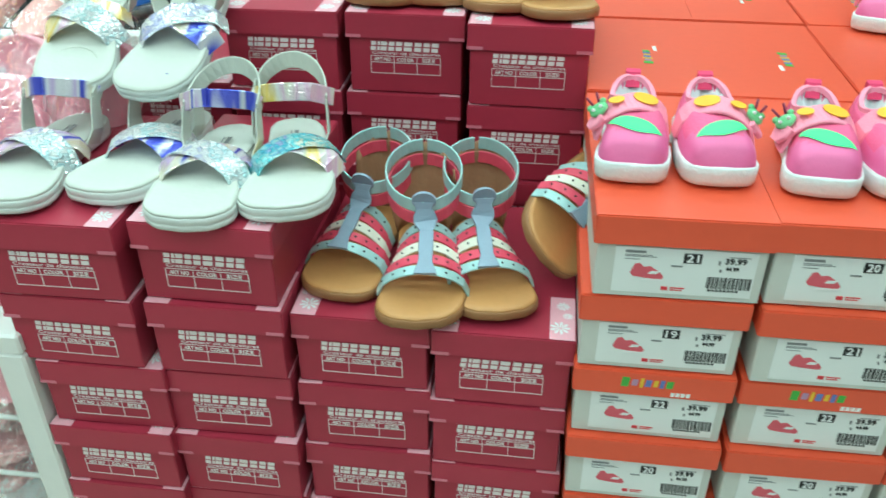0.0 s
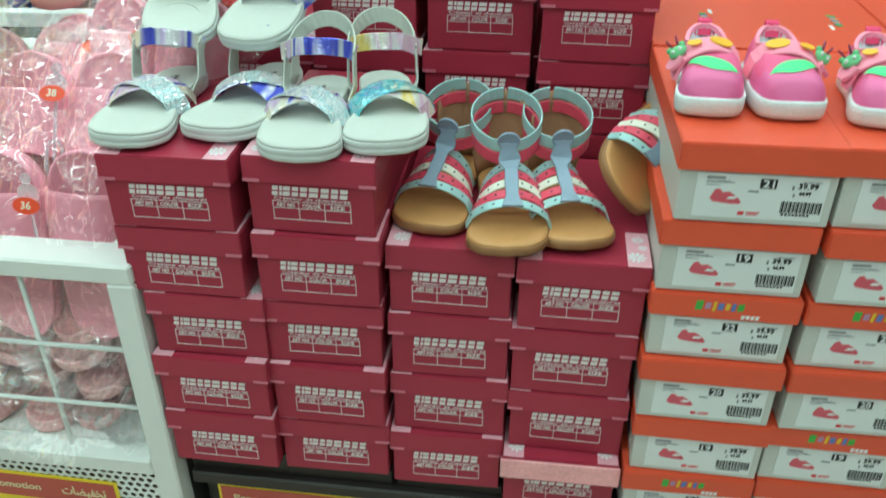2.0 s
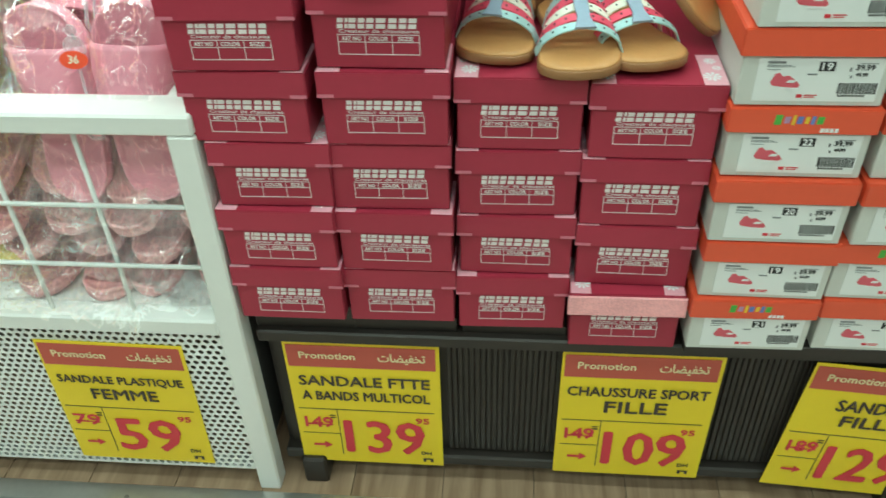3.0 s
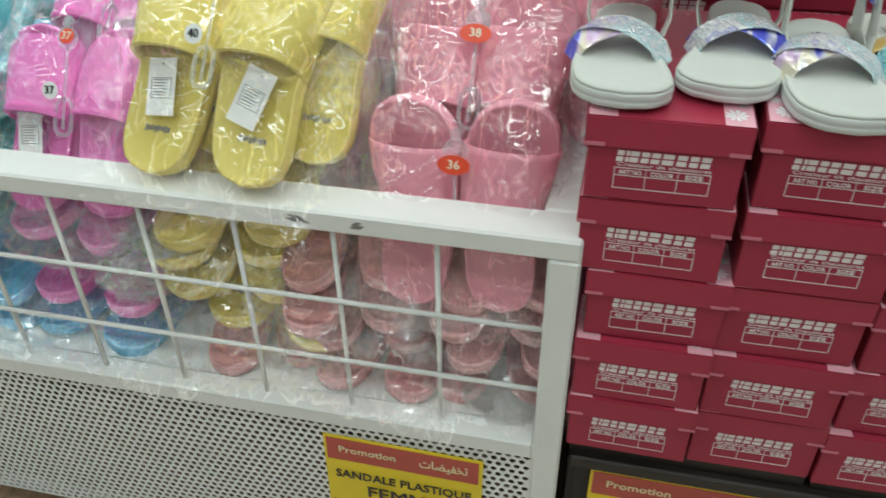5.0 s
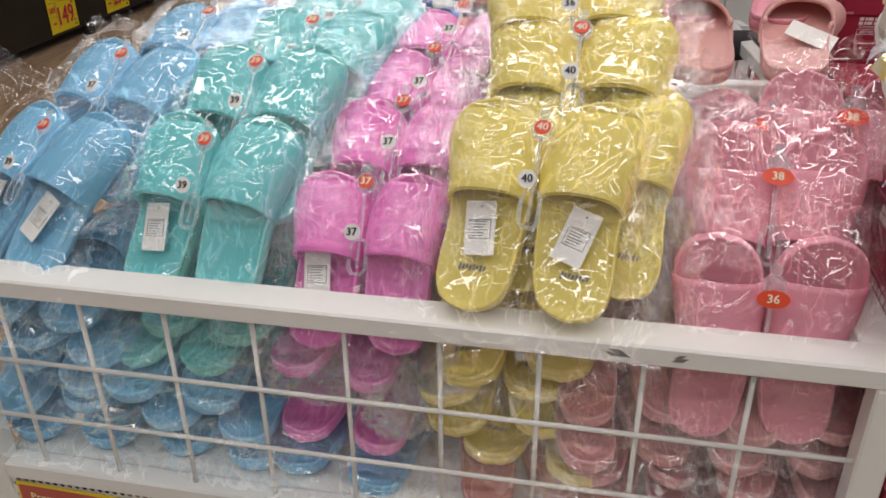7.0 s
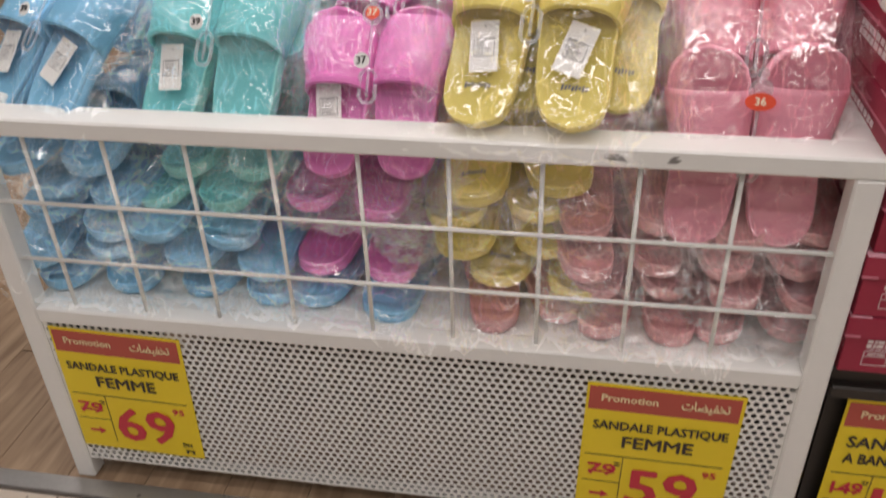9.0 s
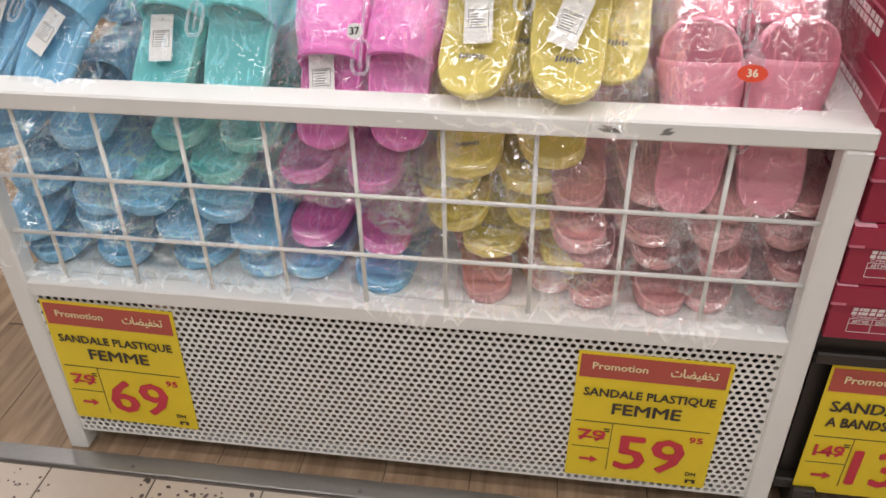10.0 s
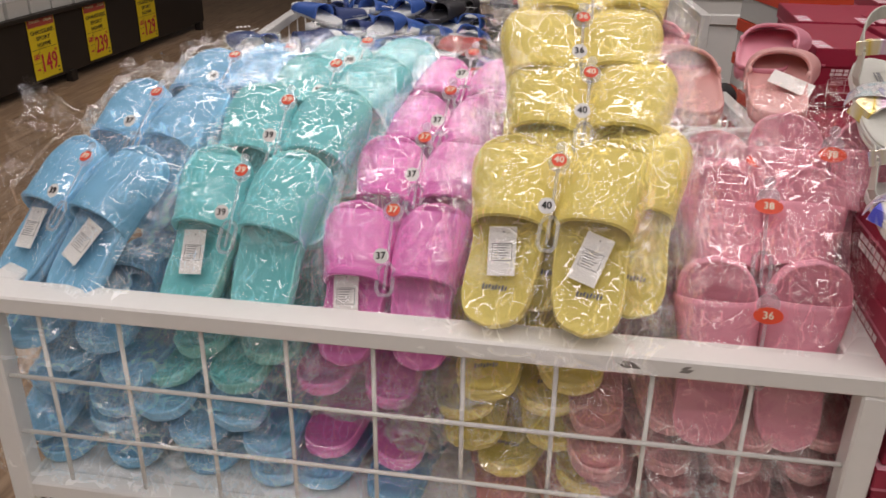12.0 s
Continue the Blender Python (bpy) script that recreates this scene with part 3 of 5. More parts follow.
# Dark back and an added dark board underneath: painted shade behind the holes.
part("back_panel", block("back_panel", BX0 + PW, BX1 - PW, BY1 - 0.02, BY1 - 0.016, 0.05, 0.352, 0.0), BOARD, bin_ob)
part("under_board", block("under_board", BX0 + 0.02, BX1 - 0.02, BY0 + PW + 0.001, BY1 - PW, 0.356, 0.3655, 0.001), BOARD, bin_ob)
for x, w, s in ((-0.087, 0.012, 0.006), (-0.148, 0.022, -0.008)):
    part("paint_chip", bars("paint_chip", [(x - w / 2, x + w / 2, 0.686, 0.691, s), (x - w / 3, x + w / 4, 0.6905, 0.695, s)], BY0 - 0.0004), SCUFF, bin_ob, "chipped paint showing dark steel")

# ---- dark stand under the shoe boxes ----
SX0, SX1, SZ = 0.168, 2.1, 0.349
stand = thing("box_stand", I4, "dark brown steel floor stand carrying stacks of shoe boxes", "display stand")
part("top", block("top", SX0, SX1, 0.0, 2.2, SZ - 0.022, SZ, 0.003), DARK_METAL, stand)
part("front_panel", block("front_panel", SX0 + 0.01, SX1, 0.030, 0.038, 0.062, SZ - 0.022, 0.0), DARK_METAL, stand)
part("bottom_rail", block("bottom_rail", SX0, SX1, 0.012, 0.045, 0.048, 0.07, 0.003), DARK_METAL, stand)
part("side_panel", block("side_panel", SX0, SX0 + 0.012, 0.038, 2.2, 0.055, SZ - 0.022, 0.001), DARK_METAL, stand)
slot = block("slot_rib", -0.0035, 0.0035, 0.024, 0.031, 0.075, SZ - 0.03, 0.001)
for i in range(24):
    part("slot_rib", slot, DARK_METAL, stand, m=pose(0.44 + 0.0085 * i, 0, 0))
for i in range(20):
    part("slot_rib", slot, DARK_METAL, stand, m=pose(0.845 + 0.0085 * i, 0, 0))
for x in (0.215, 1.136, 2.0):
    part("foot", block("foot", x - 0.02, x + 0.02, 0.0, 0.05, 0.0, 0.06, 0.004), DARK_METAL, stand)

# ---- price cards ----
ARABIC = "\uFE95\uFE8E\uFEC0\uFEF4\uFED4\uFEA8\uFE97"


def price_card(m, w, h, lines, old, now, cents="95", name="price_card", label=""):
    """Card in its own xz plane, top left corner at the origin, facing -y."""
    c = thing(name, m, label, "price card", "promotion price cards")
    part("paper", block("paper", 0, w, 0, 0.0012, -h, 0, 0.0), YELLOW_PAPER, c)
    part("red_band", bars("red_band", [(0.018 * w, 0.975 * w, -0.185 * h, -0.02 * h)], -0.0008), BAND_RED, c)
    Y = -0.0016

    def put(nm, body, size, x, z, mat, width=None):
        part(nm, wording(nm, body, size, width), mat, c, m=pose(x * w, Y, -z * h))
    put("lettering", "Promotion", 0.07 * h, 0.28, 0.095, BAND_TEXT, 0.36 * w)
    put("lettering", ARABIC, 0.085 * h, 0.76, 0.095, BAND_TEXT, 0.30 * w)
    zs = {1: (0.33,), 2: (0.295, 0.415), 3: (0.27, 0.37, 0.47)}[len(lines)]
    for (body, wd, sz), z in zip(lines, zs):
        put("lettering", body, sz * h, 0.5, z, DARK_TEXT, wd * w)
    rules = [(0.03 * w, 0.95 * w, -0.533 * h, -0.528 * h), (0.288 * w, 0.293 * w, -0.93 * h, -0.53 * h), (0.03 * w, 0.288 * w, -0.745 * h, -0.741 * h)]
    part("rule", bars("rule", rules, -0.0008), DARK_TEXT, c)
    put("lettering", old, 0.125 * h, 0.155, 0.645, PRICE_RED, 0.19 * w)
    part("strike", bars("strike", [(0.065 * w, 0.25 * w, -0.664 * h, -0.657 * h), (0.065 * w, 0.16 * w, -0.656 * h, -0.652 * h)], -0.0022), PRICE_RED, c)
    part("arrow", as_mesh("arrow", [(0.09 * w, Y, -0.835 * h), (0.17 * w, Y, -0.835 * h), (0.17 * w, Y, -0.815 * h), (0.225 * w, Y, -0.845 * h), (0.17 * w, Y, -0.875 * h), (0.17 * w, Y, -0.855 * h), (0.09 * w, Y, -0.855 * h)], [(0, 1, 2, 3, 4, 5, 6)]), PRICE_RED, c)
    big = 0.46 * w if len(now) == 2 else 0.54 * w
    put("lettering", now, 0.40 * h, 0.575 if len(now) == 2 else 0.60, 0.775, PRICE_RED, big)
    put("lettering", cents, 0.065 * h, 0.87, 0.60, PRICE_RED, 0.09 * w)
    put("lettering", "DH", 0.04 * h, 0.885, 0.885, DARK_TEXT, 0.07 * w)
    part("bar_mark", bars("bar_mark", [(0.86 * w, 0.93 * w, -0.945 * h, -0.935 * h), (0.86 * w, 0.88 * w, -0.965 * h, -0.945 * h), (0.91 * w, 0.93 * w, -0.965 * h, -0.945 * h), (0.235 * w, 0.275 * w, -0.585 * h, -0.578 * h), (0.24 * w, 0.275 * w, -0.605 * h, -0.597 * h)], -0.0012), DARK_TEXT, c)
    return c


SPF = [("SANDALE PLASTIQUE", 0.87, 0.085), ("FEMME", 0.46, 0.12)]
price_card(pose(-0.162, BY0 + 0.0030, 0.331, 0, 1.0, 0), 0.222, 0.268, SPF, "79", "59", label="yellow promotion card for plastic sandals, 59.95 dirhams, on perforated steel")
price_card(pose(-1.012, BY0 + 0.0030, 0.345, 0, 1.5, 0), 0.222, 0.262, SPF, "79", "69", label="yellow promotion card for plastic sandals, 69.95 dirhams, on perforated steel")
price_card(pose(0.199, 0.010, 0.321, 0, 0.2, 0), 0.229, 0.272, [("SANDALE FTTE", 0.86, 0.11), ("A BANDS MULTICOL", 0.85, 0.10)], "149", "139", label="yellow promotion card for banded sandals, 139.95 dirhams, on dark stand")
price_card(pose(0.604, 0.010, 0.321, 0, 0.2, 0), 0.226, 0.272, [("CHAUSSURE SPORT", 0.90, 0.10), ("FILLE", 0.40, 0.13)], "149", "109", label="yellow promotion card for sports shoes, 109.95 dirhams, on dark stand")
price_card(pose(0.950, 0.006, 0.321, 0, 5.0, 0), 0.226, 0.272, [("SANDALE", 0.52, 0.12), ("FILLE", 0.38, 0.12)], "189", "129", label="yellow promotion card for sandals, 129.95 dirhams, tilted on dark stand")

# ---- crimson shoe boxes ----
BW, BD, BH = 0.149, 0.272, 0.0935
daisy_v, daisy_f = [], []
for i in range(9):
    a = 2 * math.pi * i / 9
    k = len(daisy_v)
    for r, da in ((0.12, -0.25), (0.75, -0.24), (1.0, -0.1), (1.0, 0.1), (0.75, 0.24), (0.12, 0.25)):
        daisy_v.append((r * math.cos(a + da), r * math.sin(a + da), 0))
    daisy_f.append(tuple(range(k, k + 6)))
DAISY = as_mesh("daisy", daisy_v, daisy_f)


def wordmark(w, h):
    """A slanting run of plain white blocks, each in two halves, in place of the maker's mark."""
    r, x = [], -w / 2
    for ww in (0.09, 0.045, 0.11, 0.10, 0.11, 0.145, 0.125, 0.11, 0.12):
        a = w * ww
        r.append((x + h * 0.07, x + a * 0.80 + h * 0.07, h * 0.07, h / 2, h * 0.05))
        r.append((x, x + a * 0.80, -h / 2, -h * 0.07, h * 0.05))
        x += a * 1.04
    return r


def grid_label(w, h):
    t = 0.0007
    x = [-w / 2, -w / 6, w / 6, w / 2]
    r = [(xx - t / 2, xx + t / 2, -h / 2, h / 2) for xx in x]
    r += [(-w / 2, w / 2, z - t / 2, z + t / 2) for z in (-h / 2, h / 2, h * 0.13)]
    return r


MARK = bars("maker_mark", wordmark(0.088, 0.0115), -0.0004)
SIDE_MARK = bars("maker_mark", wordmark(0.13, 0.020), -0.0004)
GRID = bars("size_grid", grid_label(0.088, 0.0225), -0.0004)
GRID_TEXT = merge("grid_lettering", [(wording("t", "ART NO", 0.0065, 0.021), pose(-0.0293, -0.0004, 0.0068)), (wording("t", "COLOR", 0.0065, 0.021), pose(0, -0.0004, 0.0068)), (wording("t", "SIZE", 0.0065, 0.016), pose(0.0293, -0.0004, 0.0068)), (wording("t", "Createur de chaussures", 0.0058, 0.086, bold=0), pose(0.001, -0.0004, 0.0152))])


def lid_mesh(name, w, d, h, t=0.0018):
    """An open-bottomed lid, walls and top with thickness."""
    bm = bmesh.new()
    bmesh.ops.create_cube(bm, size=1, matrix=Matrix.LocRotScale((0, d / 2, -h / 2), None, (w, d, h)))
    low = [f for f in bm.faces if f.normal.z < -0.9]
    bmesh.ops.delete(bm, geom=low, context="FACES")
    bmesh.ops.bevel(bm, geom=[e for e in bm.edges if not e.is_boundary], offset=0.0014, segments=2, affect="EDGES")
    bmesh.ops.solidify(bm, geom=bm.faces[:], thickness=t)
    return from_bm(name, bm)


def red_box(h, name="shoe_box"):
    b = thing(name, I4, "crimson cardboard shoe box with white printed size grid, closed lid", "shoe box", "crimson shoe boxes")
    part("body", block("body", -BW / 2 + 0.0035, BW / 2 - 0.0035, 0.0035, BD - 0.0035, 0.0, h - 0.004, 0.0012), RED_CARD, b)
    lid = part("lid", lid_mesh("lid", BW, BD, 0.031), RED_LID, b, m=pose(0, 0, h - 0.001))
    part("maker_mark", MARK, INK_WHITE, b, "plain white slanting print blocks", m=pose(0, 0.0033, h - 0.0425))
    part("size_grid", GRID, INK_WHITE, b, m=pose(0, 0.0033, h - 0.0665))
    part("lettering", GRID_TEXT, INK_WHITE, b, m=pose(0, 0.0033, h - 0.0665))
    part("maker_mark", SIDE_MARK, INK_WHITE, b, m=pose(-BW / 2 + 0.0033, BD / 2, h - 0.052, 0, 0, -90))
    part("edge_print", bars("edge_print", [(-BD / 2 + 0.002, BD / 2 - 0.002, -0.0062, -0.0022)], -0.0006), CORNER_PINK, lid, "rose printed lid edge", m=pose(-BW / 2, BD / 2, -0.0245, 0, 0, -90))
    for s in (-1, 1):
        part("corner_print", bars("corner_print", [(s * BW / 2 - (0.019 if s > 0 else 0), s * BW / 2 + (0.019 if s < 0 else 0), -0.0062, -0.0022)], -0.0006), CORNER_PINK, lid, "rose corner print", m=pose(0, 0, -0.0245))
    for s in (-1, 1):
        me = block("top_print", -0.013, 0.013, 0.001, 0.075, 0.0, 0.0004, 0)
        part("top_print", me, PALE_PINK, lid, "pale pink printed corner", m=pose(s * (BW / 2 - 0.0145), 0, 0.0002))
        for dx, dy, r in ((0.001, 0.020, 0.0105), (-0.007, 0.041, 0.0055), (-0.002, 0.058, 0.0075)):
            part("daisy", DAISY, WHITE_INK, lid, "white printed daisy", m=pose(s * (BW / 2 - 0.016) - s * dx, dy, 0.0011) @ Matrix.Scale(r, 4))
    return b


rng = random.Random(4)
COLS = [(0.2355, -0.014, 5, 0.040, 0.0922), (0.3785, -0.004, 5, 0.027, 0.0950), (0.530, 0.008, 4, 0.016, 0.0945), (0.6830, 0.004, 4, 0.0, 0.0975)]
for ci, (cx, fy, n, up, step) in enumerate(COLS):
    if up:
        part("riser_board", block("riser_board", cx - 0.068, cx + 0.076, 0.012, 0.95, SZ + 0.0002, SZ + up, 0.001), DARK_METAL, stand)
    master = red_box(step - 0.0008)
    for k in range(n):
        m = pose(cx + rng.uniform(-0.003, 0.003) - (0.012 * (k >= 3) if ci == 0 else 0), fy + rng.uniform(-0.004, 0.005), SZ + up + 0.0006 + k * step, 0, 0, rng.uniform(-1.2, 1.2) + (1.5 if ci == 0 and k == n - 1 else 0))
        if k == 0:
            ob = master
            ob.matrix_basis = m
        else:
            ob = copy_thing(master, m)
    if ci == 3:
        master["label"] = "crimson cardboard shoe box with torn shiny pink tape on its lid"
        master.matrix_basis = pose(cx - 0.004, fy - 0.012, SZ + up + 0.0006, 0, 0, 0.5)
        part("torn_tape", block("torn_tape", -BW / 2 - 0.002, BW / 2 + 0.002, -0.004, 0.0, step - 0.036, step - 0.004, 0.001), TORN, master, "torn shiny pink tape")
BH2 = 0.1025
tall = red_box(BH2)
tall["label"] = "taller crimson cardboard shoe box with white printed size grid"
first = True
for cx, fy, n in ((0.225, 0.335, 5), (0.377, 0.318, 6), (0.531, 0.325, 6), (0.690, 0.296, 6)):
    for k in range(n):
        m = pose(cx + rng.uniform(-0.003, 0.003), fy + rng.uniform(-0.004, 0.004), SZ + 0.001 + k * (BH2 + 0.0008), 0, 0, rng.uniform(-1.0, 1.0))
        if first:
            tall.matrix_basis = m
            first = False
        else:
            copy_thing(tall, m)
# boxes further back, end on to the white bin
for cx, fy, n, rz in ((0.238, 0.625, 6, 2), (0.395, 0.62, 6, -1), (0.56, 0.62, 6, 1), (0.70, 0.60, 5, 0), (0.272, 0.92, 6, -3), (0.43, 0.93, 6, 2), (0.52, 1.24, 6, -2)):
    for k in range(n):
        copy_thing(tall, pose(cx, fy, SZ + 0.001 + k * (BH2 + 0.0008), 0, 0, rz))

# ---- orange-lidded boxes ----
OW, OD, OH, PZ = 0.157, 0.290, 0.0888, 0.365
BARCODE = []
xx = 0.0
for i in range(22):
    ww = (0.0007, 0.0012, 0.0005, 0.0016)[(i * 7) % 4]
    BARCODE.append((xx, xx + ww, 0, 0.0125))
    xx += ww + (0.0006, 0.0010)[(i * 5) % 2]
BARCODE_ME = bars("barcode", BARCODE + [(0.002 + 0.0035 * i, 0.0045 + 0.0035 * i, -0.0032, -0.0012) for i in range(8)], -0.0004)
SHOE_PRINT = as_mesh("shoe_picture", [(0, 0, 0.004), (0.004, 0, 0.014), (0.008, 0, 0.015), (0.012, 0, 0.011), (0.018, 0, 0.012), (0.027, 0, 0.006), (0.031, 0, 0.001), (0.029, 0, -0.002), (0.014, 0, -0.001), (0.003, 0, 0.0005)], [(9, 8, 7, 6, 5, 4, 3, 2, 1, 0)])
SHOE_SOLE = bars("shoe_picture_sole", [(0.011, 0.030, -0.0035, -0.0015, 0.001), (0.016, 0.024, 0.004, 0.007, 0.003)], -0.0002)
PRICE_TXT = merge("price_lettering", [(wording("t", "39.99", 0.0085, 0.0185), pose(0.044, 0, 0.0115)), (wording("t", "44.99", 0.0055, 0.0115), pose(0.042, 0, 0.0035))])
SMALL = bars("small_print", [(-0.054, -0.036, 0.0175, 0.0200), (-0.054, -0.030, 0.0150, 0.0156), (-0.054, -0.026, 0.0135, 0.0141), (-0.054, -0.040, 0.0105, 0.0111), (-0.012, -0.002, 0.0046, 0.0062), (0.029, 0.031, 0.009, 0.0135), (0.031, 0.033, 0.0015, 0.0045), (0.038, 0.056, 0.0176, 0.0182)], -0.0004)
TINY_RED = bars("red_mark", [(-0.018, -0.012, -0.0215, -0.0175), (-0.010, 0.003, -0.019, -0.0178), (-0.010, 0.001, -0.0213, -0.0203)], -0.0004)
SIZE_TXT = {s: wording("size_lettering", s, 0.0115, 0.0105) for s in ("19", "20", "21", "22")}
SIZE_BOX = bars("size_square", [(-0.008, 0.008, -0.0052, 0.0052)], -0.0003)
LID_O = lid_mesh("lid", OW + 0.002, OD, 0.0295)
BODY_O = block("body", -OW / 2 + 0.003, OW / 2 - 0.003, 0.004, OD - 0.004, 0, OH - 0.004, 0.0012)
PAPER_ME = block("sticker", -0.063, 0.063, -0.0006, 0, -0.0255, 0.0235, 0.0)


def logo_parts(parent, m, flat=False):
    x = -0.032
    for i, (ww, hh, mi) in enumerate(((0.009, 0.012, 0), (0.007, 0.008, 3), (0.004, 0.012, 1), (0.007, 0.009, 2), (0.005, 0.008, 1), (0.005, 0.010, 2), (0.008, 0.009, 0))):
        part("logo_block", bars("logo_block", [(x, x + ww * 0.85, -hh / 2, hh / 2, 0.001)], -0.0004), LOGO[mi], parent, m=m)
        x += ww + 0.0012
    part("logo_block", bars("logo_block", [(0.018 + 0.005 * i, 0.0218 + 0.005 * i, -0.0145, -0.0095, 0.0005) for i in range(4)], -0.0004), WHITE_INK, parent, m=m)


def orange_box(size, logo, m):
    b = thing("shoe_box", m, "light grey shoe box, orange lid, white size %s sticker" % size, "shoe box", "orange-lidded shoe boxes")
    part("body", BODY_O, GREY_CARD, b)
    lid = part("lid", LID_O, ORANGE, b, "orange-red cardboard lid", m=pose(0, 0, OH - 0.001))
    st = part("sticker", PAPER_ME, STICKER, b, m=pose(0.004, 0.0038, 0.0315))
    part("shoe_picture", SHOE_PRINT, ROSE_INK, st, "rose shoe picture", m=pose(-0.048, -0.0010, -0.008))
    part("shoe_picture", SHOE_SOLE, WHITE_INK, st, m=pose(-0.048, -0.0014, -0.008))
    part("size_square", SIZE_BOX, BLACK, st, m=pose(0.006, -0.0008, 0.0145))
    part("lettering", SIZE_TXT[size], WHITE_INK, st, m=pose(0.006, -0.0014, 0.0145))
    part("lettering", PRICE_TXT, BLACK, st, m=pose(0, -0.0010, 0.002))
    part("small_print", SMALL, GREY_INK, st, m=pose(0, -0.0006, 0))
    part("barcode", BARCODE_ME, BLACK, st, m=pose(0.022, -0.0006, -0.0165))
    part("red_mark", TINY_RED, RED_INK, st, m=pose(0, -0.0006, 0))
    if logo:
        logo_parts(lid, pose(0, 0, -0.013))
    return b


def top_logo(b, m):
    lid = [c for c in b.children if c.name.startswith("lid")][0]
    logo_parts(lid, m)


part("riser_board", block("riser_board", 0.762, 1.5, -0.012, 1.2, SZ + 0.0002, PZ, 0.001), DARK_METAL, stand)
SIZES = {0: ("21", "19", "20", "22", "19", "21"), 1: ("21", "19", "20", "22", "21", "20"), 2: ("20", "21", "22", "19", "20", "22"), 3: ("19", "22", "20", "21", "19", "21")}
for ci in range(4):
    cx = 0.8375 + ci * 0.1605
    for k in range(6):
        size = SIZES[ci][k]
        logo = (ci, k) in ((0, 3), (0, 0), (1, 3), (1, 1), (2, 2))
        m = pose(cx + rng.uniform(-0.003, 0.003), -0.020 + rng.uniform(-0.004, 0.004), PZ + 0.0006 + k * (OH + 0.0008), 0, 0, rng.uniform(-0.9, 0.9))
        b = orange_box(size, logo, m)
        if k == 5:
            top_logo(b, pose(0.005 if ci else -0.01, 0.14, 0.0006, -90, 0, 90 if ci % 2 == 0 else -90))
    for row in (1, 2, 3):
        for k in range(6 if row < 3 else 7):
            if row > 1 and k < 4:
                continue
            b = orange_box("20", False, pose(cx + rng.uniform(-0.004, 0.004), -0.020 + row * (OD + 0.006) + rng.uniform(-0.003, 0.003), PZ + 0.0006 + k * (OH + 0.0008), 0, 0, rng.uniform(-0.6, 0.6)))
            if k == 5 and row < 3:
                top_logo(b, pose(0.02 if ci else 0.0, 0.13, 0.0006, -90, 0, 90 if ci % 2 == 0 else -90))
    for row in (2, 3):
        for k in range(4):
            orange_box("20", False, pose(cx, -0.020 + row * (OD + 0.006), PZ + 0.0006 + k * (OH + 0.0008)))

# grey boxes with orange lids behind the crimson ones
for cx, fy, rz, n in ((0.315, 1.23, 12, 7), (0.325, 1.56, -8, 7)):
    for k in range(n):
        orange_box("20", False, pose(cx, fy, SZ + 0.001 + k * (OH + 0.0008), 0, 0, rz))

# ---- footwear kinds ----
def place_toe(x, y, z, yaw, L, tilt=0.0, roll=0.0):
    """Pose for a shoe whose toe tip comes to (x, y, z), its toe towards -y, turned by yaw."""
    return pose(x, y, z, 0, 0, 180 + yaw) @ pose(0, 0, 0, -tilt, roll, 0) @ Matrix.Translation((0, -L, 0))


def over(x0, y0, x1, y1, z, h, n=13, p=0.6):
    return [(x0 + (x1 - x0) * i / (n - 1), y0 + (y1 - y0) * i / (n - 1), z + h * math.sin(math.pi * i / (n - 1)) ** p) for i in range(n)]


WL, WW = 0.224, 0.095


